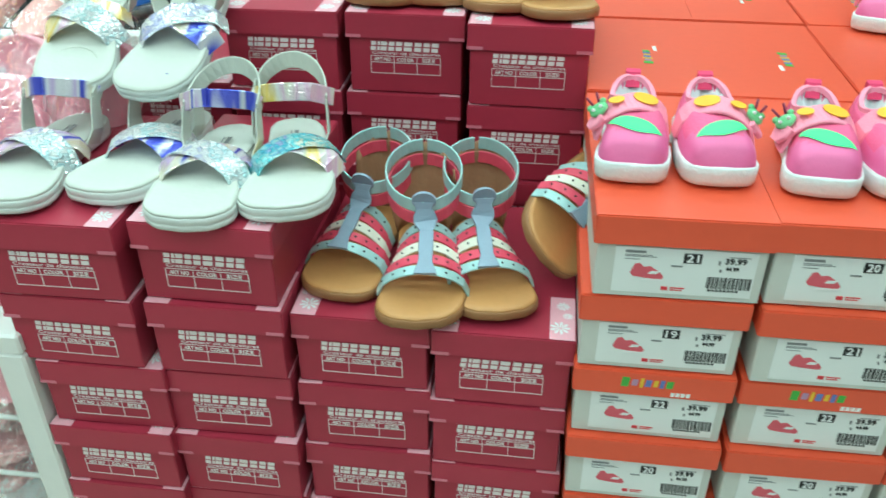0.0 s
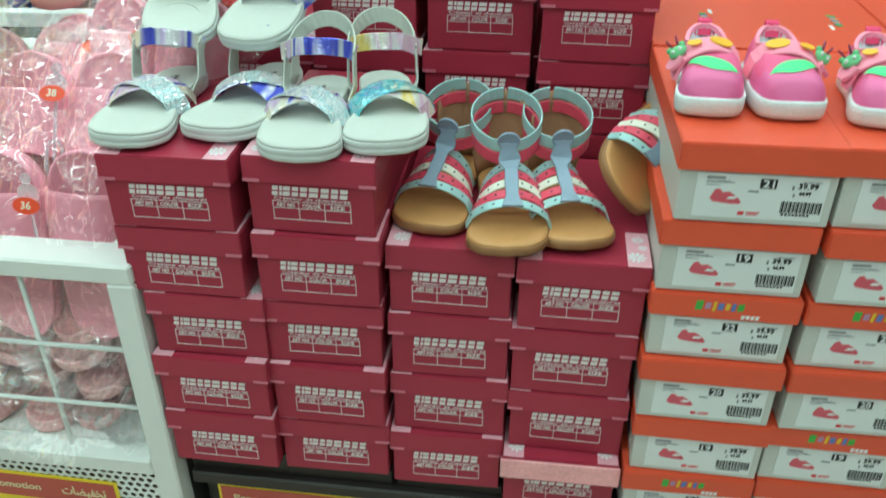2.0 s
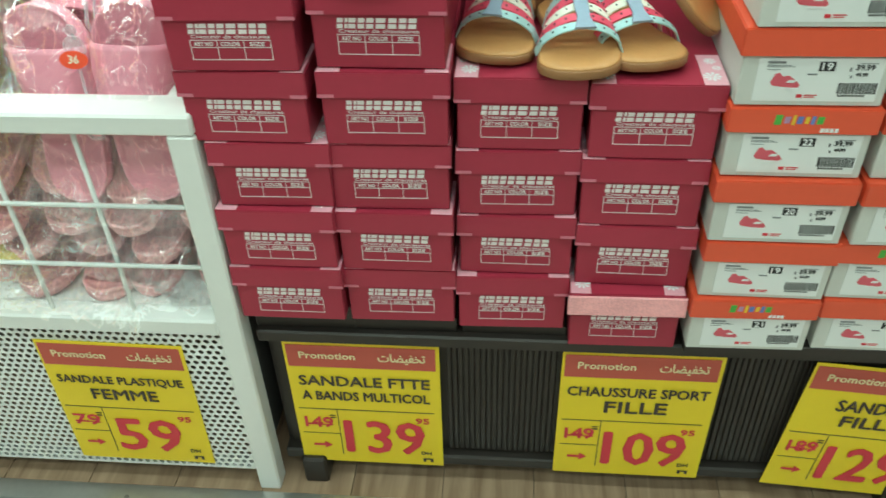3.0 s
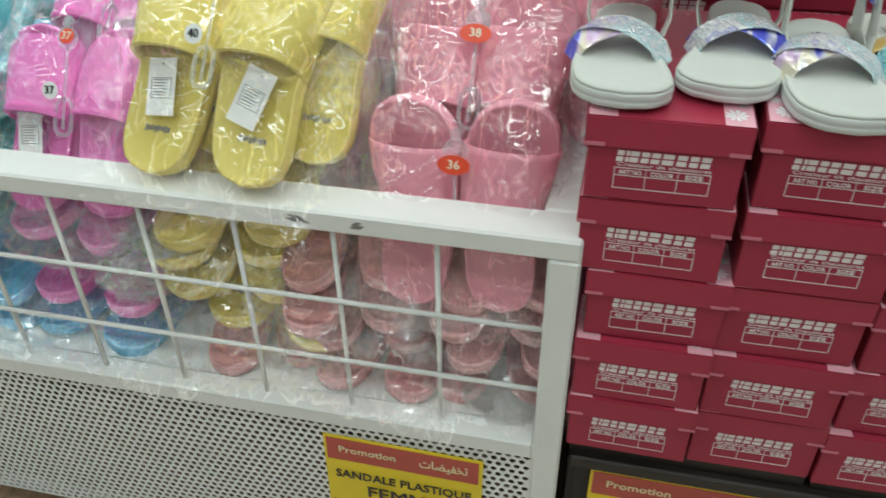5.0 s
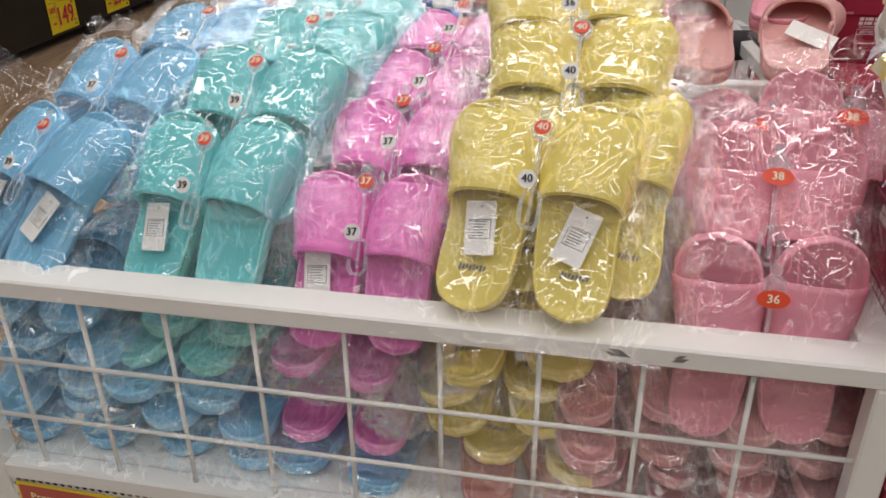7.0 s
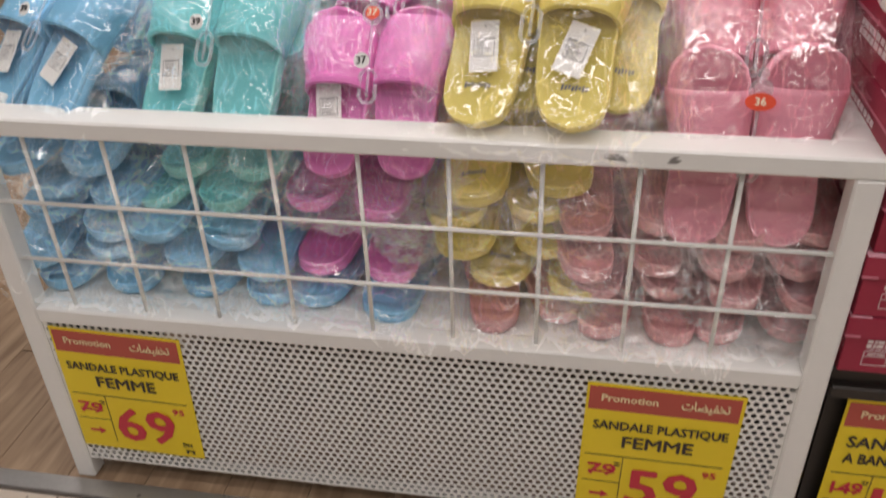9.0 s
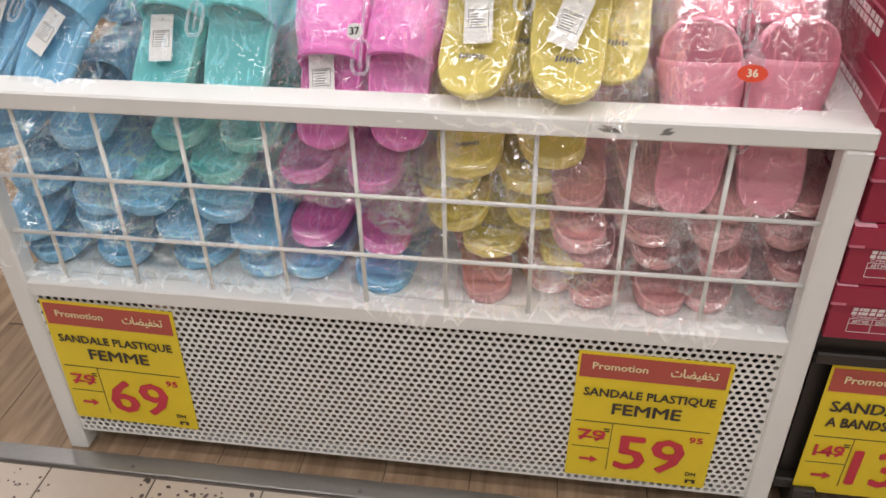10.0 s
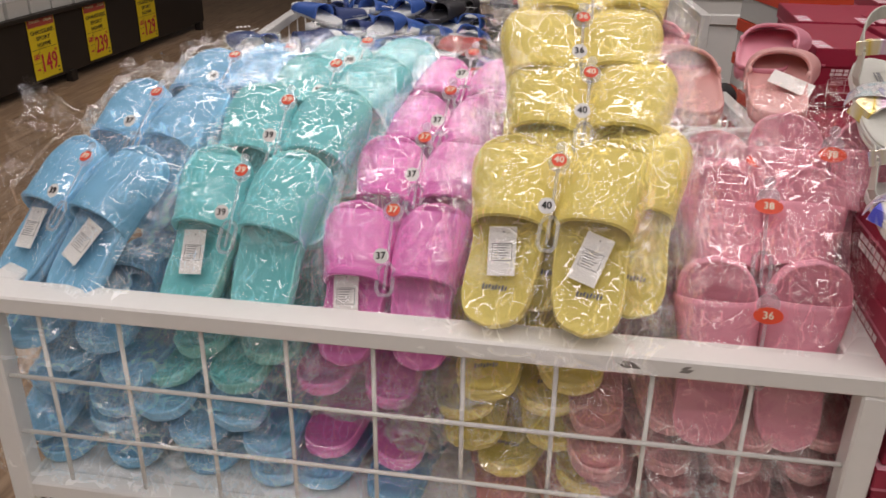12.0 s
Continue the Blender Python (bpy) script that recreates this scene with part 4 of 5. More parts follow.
def white_sandal(m, side, croc, foil, label):
    s = thing("sandal", m, label, "sandal", "white girls' sandals")
    part("outsole", sole("outsole", "sandal", WL, WW, [(0.003, 0), (0.0004, 0.002), (0.0, 0.007), (0.0008, 0.0078), (0.0002, 0.0086), (0.0, 0.0145), (0.0015, 0.0160)], side, 0.008, lift=0.004), SOLE_WHITE, s, "off-white layered rubber outsole")
    part("insole", sole("insole", "sandal", WL - 0.002, WW - 0.002, [(0.0, 0.0152), (0.0002, 0.0176), (0.0010, 0.0186), (0.006, 0.0188), (0.012, 0.0180), (0.02, 0.0176)], side, 0.008, lift=0.004), INSOLE_WHITE, s, m=pose(0, 0.001, 0))
    part("insole_print", bars("insole_print", [(-0.013 + 0.0034 * i, -0.0105 + 0.0034 * i, -0.002, 0.003) for i in range(8)] + [(-0.012, 0.012, -0.006, -0.0045)], 0), GREY_INK, s, m=pose(side * 0.002, 0.055, 0.0206, -90, 0, 90))
    hw = WW / 2 + 0.001
    y1, y2 = 0.094, 0.138
    xa = bend(0.6, side, 0.008)
    for k, (a, c, mat) in enumerate(((y2, y1, croc), (y1, y2 - 0.002, foil)) if side > 0 else ((y1, y2, croc), (y2 - 0.002, y1, foil))):
        pts = over(-hw * 0.95 + xa, a, hw * 0.95 + xa, c, 0.010, 0.031 - 0.003 * k, p=0.5)
        d = Vector((hw * 2, c - a, 0)).normalized()
        part("strap", band("strap", pts, [(-d.y, d.x, 0.0)] * len(pts), [0.031 + 0.006 * math.sin(math.pi * i / 12) for i in range(13)], 0.0022), mat, s, "crossed iridescent strap")
    # instep strap with its buckle tab, and the heel strap
    n = 13
    ank = [(-0.040 + 0.080 * i / (n - 1), 0.052 + 0.018 * math.sin(math.pi * i / (n - 1)), 0.064 + 0.014 * math.sin(math.pi * i / (n - 1)) ** 0.6) for i in range(n)]
    part("ankle_strap", band("ankle_strap", ank, [(0, -0.35, 0.94)] * n, 0.0195, 0.0024), foil, s, "iridescent foil ankle strap")
    tab = [(0.010 * side, 0.072, 0.079), (0.024 * side, 0.069, 0.077), (0.038 * side, 0.060, 0.069), (0.047 * side, 0.053, 0.064)]
    part("strap_tab", band("strap_tab", tab, [(0, -0.35, 0.94)] * 4, 0.0195, 0.003), foil, s)
    heel = []
    for i in range(17):
        a = math.pi * i / 16
        heel.append((0.040 * math.cos(a), 0.060 - 0.062 * math.sin(a) ** 0.9, 0.061 + 0.028 * math.sin(a)))
    part("heel_strap", band("heel_strap", heel, [(0, -0.15 * math.sin(math.pi * i / 16), 1) for i in range(17)], 0.019, 0.0026), STRAP_BACK, s, "beige lined heel strap")
    for sx in (-1, 1):
        q = [(sx * 0.035, 0.076, 0.014), (sx * 0.041, 0.069, 0.030), (sx * 0.040, 0.059, 0.064)]
        part("side_strap", band("side_strap", q, [(0, 1, 0.2)] * 3, [0.034, 0.026, 0.018], 0.0024), STRAP_BACK, s)
    return s


wlab = "off-white girls' sandal with crossed iridescent straps on crimson box"
zt = SZ + 0.027 + 5 * 0.0950 + 0.001
white_sandal(place_toe(0.176, -0.016, zt, 1, WL), 1, HOLO_A, HOLO_B, wlab)
white_sandal(place_toe(0.264, 0.014, zt, -7, WL), -1, HOLO_A, HOLO_B, wlab)
white_sandal(place_toe(0.372, -0.026, zt, 3, WL), 1, HOLO_A, HOLO_B, wlab)
white_sandal(place_toe(0.463, 0.004, zt, 11, WL), -1, HOLO_D, HOLO_C, "off-white girls' sandal with aqua and gold straps, on crimson box")
white_sandal(place_toe(0.180, 0.152, 0.908, 4, WL, 21), 1, HOLO_A, HOLO_C, "off-white girls' sandal with silver and gold straps, raised behind others")
white_sandal(place_toe(0.274, 0.144, 0.910, -4, WL, 21), -1, HOLO_A, HOLO_B, "off-white girls' sandal with blue iridescent straps, resting behind the front row")

GL, GW = 0.198, 0.094


def gladiator(m, side, label):
    s = thing("gladiator_sandal", m, label, "sandal", "banded gladiator sandals")
    part("outsole", sole("outsole", "sandal", GL, GW, [(0.003, 0), (0.0, 0.002), (0.0, 0.010), (0.001, 0.0115)], side, 0.008, lift=0.003), TAN_EDGE, s, "dark brown layered sole edge")
    part("insole", sole("insole", "sandal", GL - 0.002, GW - 0.002, [(0.0, 0.011), (0.0008, 0.0135), (0.004, 0.0145), (0.014, 0.0135)], side, 0.008, lift=0.003), TAN, s, "tan leather insole", m=pose(0, 0.001, 0))
    hw = GW / 2
    cols = [AQUA, CORAL, CREAM, CORAL, AQUA]
    hole = disc("punched_hole", 0.0014, 0.0004, 8)
    for i, mat in enumerate(cols):
        yy = 0.148 - 0.0155 * i
        u = yy / GL
        w = half("sandal", u) * hw + 0.002
        xo = bend(u, side, 0.008)
        h = 0.034 + 0.0035 * i
        full = over(-w + xo, yy - 0.006, w + xo, yy - 0.006, 0.010, h, 17, 0.55)
        full = [(p[0], p[1] + 0.008 * math.sin(math.pi * j / 16) * (1 if i < 2 else 0.6), p[2]) for j, p in enumerate(full)]
        for seg in (full[:8], full[9:]):
            part("strap", band("strap", seg, [(0, 1, -0.25)] * len(seg), 0.0125, 0.0022), mat, s, {AQUA: "pearl aqua strap", CORAL: "coral pink strap", CREAM: "cream strap"}[mat])
            for j in (2, 4, 6):
                if j < len(seg):
                    a, b2 = Vector(seg[j - 1]), Vector(seg[min(j + 1, len(seg) - 1)])
                    t = (b2 - a).normalized()
                    nn = t.cross(Vector((0, 1, -0.25)).normalized())
                    if nn.z < 0:
                        nn = -nn
                    q = nn.to_track_quat("Z", "Y").to_matrix().to_4x4()
                    part("punched_hole", hole, BLACK, s, m=Matrix.Translation(Vector(seg[j]) + nn * 0.0013) @ q)
    # centre bar from the toe up the instep to the ankle
    xo = bend(0.65, side, 0.008)
    spine = [(xo, 0.157, 0.044), (xo, 0.140, 0.049), (xo, 0.120, 0.054), (xo, 0.100, 0.060), (xo * 0.8, 0.090, 0.066), (xo * 0.6, 0.088, 0.072), (xo * 0.5, 0.086, 0.079), (xo * 0.5, 0.085, 0.086)]
    part("centre_bar", band("centre_bar", spine, [(1, 0, 0)] * 8, [0.024, 0.014, 0.016, 0.015, 0.026, 0.024, 0.017, 0.024], 0.003), SLATE, s, "blue-grey glitter centre bar")
    part("bar_cap", disc("bar_cap", 0.013, 0.003, 20), SLATE, s, m=pose(xo * 0.5, 0.0845, 0.088, 72, 0, 0))
    for k, (zz, mat, rr) in enumerate(((0.097, AQUA, 0.0415), (0.080, CORAL, 0.0400))):
        loop = []
        for i in range(29):
            a = math.pi / 2 + 1.96 * math.pi * (i / 28 - 0.5)
            loop.append((rr * math.cos(a) + xo * 0.3, 0.0425 + rr * math.sin(a), zz - 0.016 * math.sin(a)))
        part("ankle_strap", band("ankle_strap", loop, [(0, 0.12, 1)] * 29, 0.0155, 0.0022), mat, s, {AQUA: "pearl aqua ankle strap", CORAL: "coral pink ankle strap"}[mat])
        for i in (3, 5, 23, 25):
            a = math.pi / 2 + 1.96 * math.pi * (i / 28 - 0.5)
            p = Vector((rr * math.cos(a) + xo * 0.3, 0.0425 + rr * math.sin(a), zz - 0.016 * math.sin(a)))
            nn = Vector((math.cos(a), math.sin(a), 0))
            part("punched_hole", hole, BLACK, s, m=Matrix.Translation(p + nn * 0.0013) @ nn.to_track_quat("Z", "Y").to_matrix().to_4x4())
    # zipped heel cup of soft leather
    V, F = [], []
    nu, nv = 15, 6
    for i in range(nu):
        a = math.pi * (0.92 - 0.84 * i / (nu - 1)) + math.pi
        for j in range(nv):
            f = j / (nv - 1)
            top = 0.114 + 0.005 * math.sin(i * 1.9) + 0.003 * math.sin(i * 4.3)
            z = 0.012 + (top - 0.012 - 0.024 * abs(math.cos(a)) ** 2) * f
            r = 0.032 + 0.005 * f + 0.003 * math.sin(f * 3) + 0.0015 * math.sin(i * 1.7 + j)
            V.append((r * math.cos(a), 0.034 + r * math.sin(a), z))
    for i in range(nu - 1):
        for j in range(nv - 1):
            a = i * nv + j
            F.append((a, a + 1, a + nv + 1, a + nv))
    bm = bmesh.new()
    bm.from_mesh(as_mesh("heel_cup", V, F))
    bmesh.ops.solidify(bm, geom=bm.faces[:], thickness=0.002)
    part("heel_cup", from_bm("heel_cup", bm, True), TAN_LINING, s, "soft tan suede heel cup")
    part("zip", rod("zip", (0.0, -0.003, 0.02), (0.0, -0.010, 0.104), 0.0016, 6), SLATE, s)
    return s


zg = SZ + 0.016 + 4 * 0.0945 + 0.001
glab = "tan gladiator sandal with aqua, coral and cream bands, on box"
gladiator(place_toe(0.497, 0.030, zg, -10, GL), 1, glab)
gladiator(place_toe(0.598, -0.014, zg + 0.004, 6, GL, 1), -1, glab)
gladiator(place_toe(0.678, 0.016, zg, 12, GL), 1, glab)
gladiator(place_toe(0.712, 0.085, zg + 0.036, -12, GL, 12, -48), 1, "tan gladiator sandal lying on its side against an orange box")
zb = SZ + 0.001 + 6 * (BH2 + 0.0008) + 0.001
for x, yaw, y in ((0.49, -10, 0.335), (0.575, 8, 0.345), (0.648, 0, 0.325), (0.728, 10, 0.305)):
    gladiator(place_toe(x, y, zb, yaw, GL), 1 if yaw > 0 else -1, "tan gladiator sandal on the back row of crimson boxes")

NL, NW = 0.139, 0.071


def shoe_h(u):
    return float(np.interp(u, [0, .05, .25, .45, .6, .75, .9, 1], [.031, .038, .035, .036, .0345, .0300, .0245, .015]))


def sneaker(m, side, label, body=None):
    s = thing("sneaker", m, label, "sneaker", "pink toddler sneakers")
    part("outsole", sole("outsole", "sneaker", NL, NW, [(0.004, 0), (0.0015, 0.0012), (0.0004, 0.006), (0.0, 0.012), (0.0, 0.0185), (0.0012, 0.0200), (0.004, 0.0202)], side, 0.004, lift=0.002), RUBBER_WHITE, s, "white pebbled rubber outsole")
    # upper: a dome with a dented opening towards the heel
    V, F, mats = [], [], []
    nu, nv = 26, 21
    for i in range(nu):
        u = 0.012 + 0.973 * i / (nu - 1)
        H = shoe_h(u)
        hw = (half("sneaker", u) * NW / 2 - 0.0022)
        for j in range(nv):
            sx = -1 + 2 * j / (nv - 1)
            x = bend(u, side, 0.004) + hw * math.copysign(abs(sx) ** 0.8, sx)
            z = 0.018 + H * max(0.0, 1 - abs(sx) ** 3.2) ** 0.55
            d = ((u - 0.25) / 0.21) ** 2 + (sx / 0.72) ** 2
            if d < 1:
                z = 0.030 + (z - 0.030) * min(1, max(0, d - 0.62) / 0.38) ** 0.5
            if i in (0, nu - 1):
                z = 0.012
            V.append((x, u * NL, z))
    for i in range(nu - 1):
        for j in range(nv - 1):
            a = i * nv + j
            F.append((a, a + 1, a + nv + 1, a + nv))
            u = 0.012 + 0.973 * (i + 0.5) / (nu - 1)
            sx = -1 + 2 * (j + 0.5) / (nv - 1)
            d = ((u - 0.25) / 0.21) ** 2 + (sx / 0.72) ** 2
            mats.append(1 if d < 0.86 else (2 if u > 0.84 - 0.14 * sx * sx or abs(sx) > 0.93 else 0))
    me = as_mesh("upper", V, F, True)
    for mm in (SNEAK_PINK, SHOE_LINING, SNEAK_TOE):
        me.materials.append(mm)
    for p, k in zip(me.polygons, mats):
        p.material_index = k
    part("upper", me, None, s, "pink knit upper")
    rim = []
    for i in range(25):
        a = 2 * math.pi * i / 24
        u, sx = 0.25 + 0.21 * math.cos(a), 0.72 * math.sin(a)
        H = shoe_h(u)
        hw = half("sneaker", u) * NW / 2 - 0.003
        rim.append((hw * math.copysign(abs(sx) ** 0.8, sx), u * NL, 0.019 + H * (1 - abs(sx) ** 3.2) ** 0.55))
    part("collar", band("collar", rim, [(0, 0, 1)] * 25, 0.006, 0.0045), SNEAK_STRAP, s, "light pink padded collar")
    st = over(-0.0350, 0.074 + 0.009 * side, 0.0350, 0.074 - 0.009 * side, 0.022, 0.0350, 15, 0.42)
    part("strap", band("strap", st, [(0, 1, -0.2)] * 15, [0.030, 0.030, 0.030] + [0.028] * 9 + [0.026, 0.024, 0.020], 0.004), SNEAK_STRAP, s, "light pink hook-and-loop strap")
    o = -side
    tip = [(o * 0.031, 0.082, 0.046), (o * 0.036, 0.083, 0.038), (o * 0.041, 0.085, 0.031)]
    part("strap_tip", band("strap_tip", tip, [(0, 1, -0.2)] * 3, [0.028, 0.026, 0.014], 0.005), SNEAK_STRAP, s)
    for x, r in ((side * 0.010, 0.0095), (-side * 0.018, 0.006)):
        part("spot", disc("spot", r, 0.0008, 16, 1.3), SPOT, s, "orange spot patch", m=pose(x, 0.072 - side * x * 0.26, 0.0590, -9, 12 if x > 0 else -12, 0))
    leaf_v, leaf_f = [], []
    for i in range(15):
        f = i / 14
        wv = 0.0105 * math.sin(math.pi * f) ** 0.8
        for sg in (-1, 1):
            x, y = -0.025 + 0.050 * f, 0.107 + sg * wv + 0.014 * (f - 0.5) * side
            u = y / NL
            H = shoe_h(u)
            hw = half("sneaker", u) * NW / 2 - 0.003
            sx = min(1, abs(x) / hw) ** 1.25
            leaf_v.append((x, y, 0.0192 + H * max(0, 1 - sx ** 3.2) ** 0.55))
    for i in range(14):
        leaf_f.append((2 * i, 2 * i + 2, 2 * i + 3, 2 * i + 1))
    part("leaf_patch", as_mesh("leaf_patch", leaf_v, leaf_f, True), LEAF, s, "bright green leaf patch")
    part("pull_tab", band("pull_tab", [(0, 0.010, 0.047), (0, 0.004, 0.061), (0, 0.0, 0.063), (0, -0.001, 0.046)], [(1, 0, 0)] * 4, 0.015, 0.002), SNEAK_DEEP, s, "deep pink pull tab")
    face = pose(o * 0.034, 0.080, 0.049, -35, o * 38, 0)
    for nm, mat, dx, dy, r, sc in (("ornament", GREEN_TOY, 0, 0, 0.0088, (1.15, 0.85, 0.40)), ("ornament", GREEN_TOY, -0.007, -0.006, 0.0036, (1, 1, 0.8)), ("ornament", GREEN_TOY, 0.007, -0.006, 0.0036, (1, 1, 0.8)), ("eye", WHITE_INK, -0.004, 0.0, 0.0019, (1, 1, 1)), ("eye", WHITE_INK, 0.004, 0.0, 0.0019, (1, 1, 1))):
        bm = bmesh.new()
        bmesh.ops.create_icosphere(bm, subdivisions=2, radius=r, matrix=Matrix.Translation((dx, dy, 0.0035 if nm == "eye" else 0.0)) @ Matrix.Diagonal((*sc, 1)))
        part(nm, from_bm(nm, bm, True), mat, s, "small green rubber ornament" if nm == "ornament" else "", m=face)
    for k in (-1, 1):
        part("feeler", rod("feeler", (k * 0.003, -0.006, 0.001), (k * 0.0055, -0.016, 0.004), 0.0013, 6), MAROON, s, m=face)
    return s


zo = PZ + 0.0006 + 6 * (OH + 0.0008) + 0.0005
nlab = "pink toddler sneaker with green leaf patch, on an orange lid"
for x, y, yaw, sd in ((0.793, 0.032, -2, -1), (0.875, 0.034, 2, 1), (0.962, 0.024, -5, -1), (1.043, 0.028, 4, 1), (1.13, 0.03, -4, -1), (1.21, 0.03, 3, 1)):
    sneaker(place_toe(x, y, zo, yaw, NL), sd, nlab)
for x, y, yaw, sd in ((1.16, 0.53, -20, -1), (1.25, 0.55, -10, 1)):
    sneaker(place_toe(x, y, zo, yaw, NL), sd, "pink toddler sneaker further back on orange boxes")


# ---- slide slippers in clear bags ----
def slipper_meshes(key, L, W):
    out = {}
    u0, u1, h0, h1 = (0.48, 0.80, 0.042, 0.036) if key in ("pink", "rose") else (0.52, 0.935, 0.050, 0.024)
    for side in (-1, 1):
        out["sole", side] = sole("sole", "slide", L, W, [(0.006, 0), (0.001, 0.003), (0.0, 0.010), (0.0008, 0.0165), (0.0016, 0.0175), (0.0, 0.019), (0.0008, 0.0245), (0.003, 0.0255), (0.006, 0.023), (0.014, 0.0215), (0.026, 0.021)], -side, 0.008, 40, lift=0.010)
        band_at = out["sole", side]
        for mm in (FOAM_RIM[key], FOAM_LINE[key], FOAM[key]):
            band_at.materials.append(mm)
        for i, p in enumerate(band_at.polygons):
            p.material_index = 1 if 160 <= i < 200 else (2 if i >= 280 else 0)
        out["strap", side], V = vamp("slide", L, W, u0, u1, h0, h1, 0.012, -side, 0.008, crease=0.0022)
        lip = [(V[j][0], V[j][1] + 0.004, V[j][2] + 0.0004) for j in range(1, 18)]
        out["seam", side] = band("seam", lip, [(0, 1, 0)] * 17, 0.006, 0.0022)
    return out


def bag_mesh(seed, w, L, hi=0.078, flap=0.040, flare=0.0):
    """A thin creased sheet draped over a pair, its loose edges sticking out."""
    rnd = random.Random(seed)
    nu, nv = 66, 52
    v, sx = np.meshgrid(np.linspace(-1, 1, nu), np.linspace(-1, 1, nv), indexing="ij")
    X = sx * (w / 2 + flap * 0.6)
    Y = L / 2 + v * (L / 2 + flap)
    body = np.interp(Y / L, [-0.1, 0.0, .1, .44, .52, .85, .97, 1.05, 1.1], [0.004, .028, .032, .040, hi, hi * 0.72, .034, .02, 0.004])
    ed = np.clip(1 - np.maximum(0, (np.abs(X) - w / 2 + 0.02) / 0.03), 0, 1)
    Z = body * ed * (1 - 0.30 * np.exp(-(X / 0.016) ** 2)) + 0.003
    for k in range(95):
        cx, cy = rnd.uniform(-0.55, 0.55) * w, rnd.uniform(-0.05, 1.05) * L
        if k % 2:
            d = Vector((cx, cy - (0.78 if k % 4 == 1 else 0.50) * L))
            a = math.atan2(d.y, d.x) + rnd.uniform(-0.35, 0.35)
        else:
            a = rnd.uniform(0, math.pi)
        ln, wd, ht = rnd.uniform(0.012, 0.055), rnd.uniform(0.0035, 0.0075), rnd.uniform(0.0015, 0.0050)
        al = (X - cx) * math.cos(a) + (Y - cy) * math.sin(a)
        ac = -(X - cx) * math.sin(a) + (Y - cy) * math.cos(a)
        ac = ac + 0.10 * al * np.sin(al * 60 + k)
        Z += ht * np.clip(1 - np.abs(ac) / wd, 0, 1) * np.clip(1.4 * (1 - np.abs(al) / ln), 0, 1)
    edge = np.clip((np.maximum(np.abs(sx), np.abs(v)) - 0.84) / 0.16, 0, 1)
    V, F = [], []
    for i in range(nu):
        for j in range(nv):
            x, y, z, e = float(X[i, j]), float(Y[i, j]), float(Z[i, j]), float(edge[i, j])
            q = Vector((x * 44 + seed * 7.3, y * 44 + seed * 3.1, seed * 1.7))
            z += e * (0.024 * (1 - abs(noise.noise(q * 1.3)) * 2.6) + 0.004) + 0.0012 * noise.noise(q * 3)
            x += noise.noise(q + Vector((9, 0, 0))) * (0.002 + 0.014 * e)
            y += noise.noise(q + Vector((0, 9, 0))) * (0.002 + 0.014 * e)
            if flare and sx[i, j] < -0.7:
                g = (-0.7 - float(sx[i, j])) / 0.3
                z += flare * g * (0.7 + noise.noise(q * 0.4))
                x -= flare * 0.5 * g * (0.8 + noise.noise(q * 0.4 + Vector((3, 0, 0))))
            V.append((x, y, z))
    for i in range(nu - 1):
        for j in range(nv - 1):
            a = i * nv + j
            F.append((a, a + 1, a + nv + 1, a + nv))
    return as_mesh("plastic_bag", V, F, True)


BAGS_DENSE = [bag_mesh(k + 5, 0.214, 0.262, 0.070) for k in range(4)]
BAGS = [bag_mesh(k + 1, 0.214, 0.262, 0.070) for k in range(4)]
BAGS_FLARED = [bag_mesh(k + 9, 0.214, 0.262, 0.070, 0.044, 0.065) for k in range(4)]
HANGER = merge("hanger", [(band("h", [(-0.011, -0.030, 0), (-0.011, -0.002, 0), (-0.005, 0.006, 0), (0.005, 0.006, 0), (0.011, -0.002, 0), (0.011, -0.030, 0), (0.006, -0.037, 0), (-0.006, -0.037, 0), (-0.011, -0.030, 0)], [(0, 0, 1)] * 9, 0.0018, 0.005), I4), (block("h", -0.002, 0.002, -0.03, 0.07, -0.0008, 0.0008, 0.0004), I4), (disc("h", 0.014, 0.0015, 20), pose(0, 0.078, 0)), (disc("h", 0.007, 0.0015, 16), pose(0, 0.098, 0))])
RED_DOT, WHITE_DOT = disc("red_dot", 0.0095, 0.0006, 20), disc("white_dot", 0.0105, 0.0006, 20)
OVAL = disc("oval", 0.0105, 0.0006, 24, 1.7)
FLAT = pose(0, 0, 0, -90, 0, 0)
NUM = {k: (lambda me: (me.transform(FLAT), me)[1])(wording("number", k, 0.0135, 0.0125)) for k in ("36", "37", "38", "39", "40")}
NUM_DARK = {k: me.copy() for k, me in NUM.items()}
TAG = block("price_tag", -0.018, 0.018, -0.032, 0.032, 0, 0.0006, 0)
TAG_PRINT = bars("tag_print", [(-0.013, 0.013, -0.013, -0.0122), (-0.013, 0.013, 0.0092, 0.010), (-0.013, -0.0124, -0.013, 0.010), (0.0124, 0.013, -0.013, 0.010)] + [(-0.010, 0.004 + 0.002 * (i % 3), -0.010 + 0.0034 * i, -0.0090 + 0.0034 * i) for i in range(6)] + [(0.0, 0.002, 0.024, 0.026)], 0)
TAG_PRINT.transform(FLAT)
FOOT_PRINT = bars("end_print", [(-0.017 + 0.0042 * i, -0.0142 + 0.0042 * i, -0.004 + 0.001 * (i % 3), 0.004 - 0.0012 * (i % 2), 0.001) for i in range(8)], 0)
FOOT_PRINT.transform(FLAT)
SLIP = {}
WIDTH = {"blue": 0.112, "teal": 0.111, "magenta": 0.102, "yellow": 0.113, "pink": 0.103, "rose": 0.094}


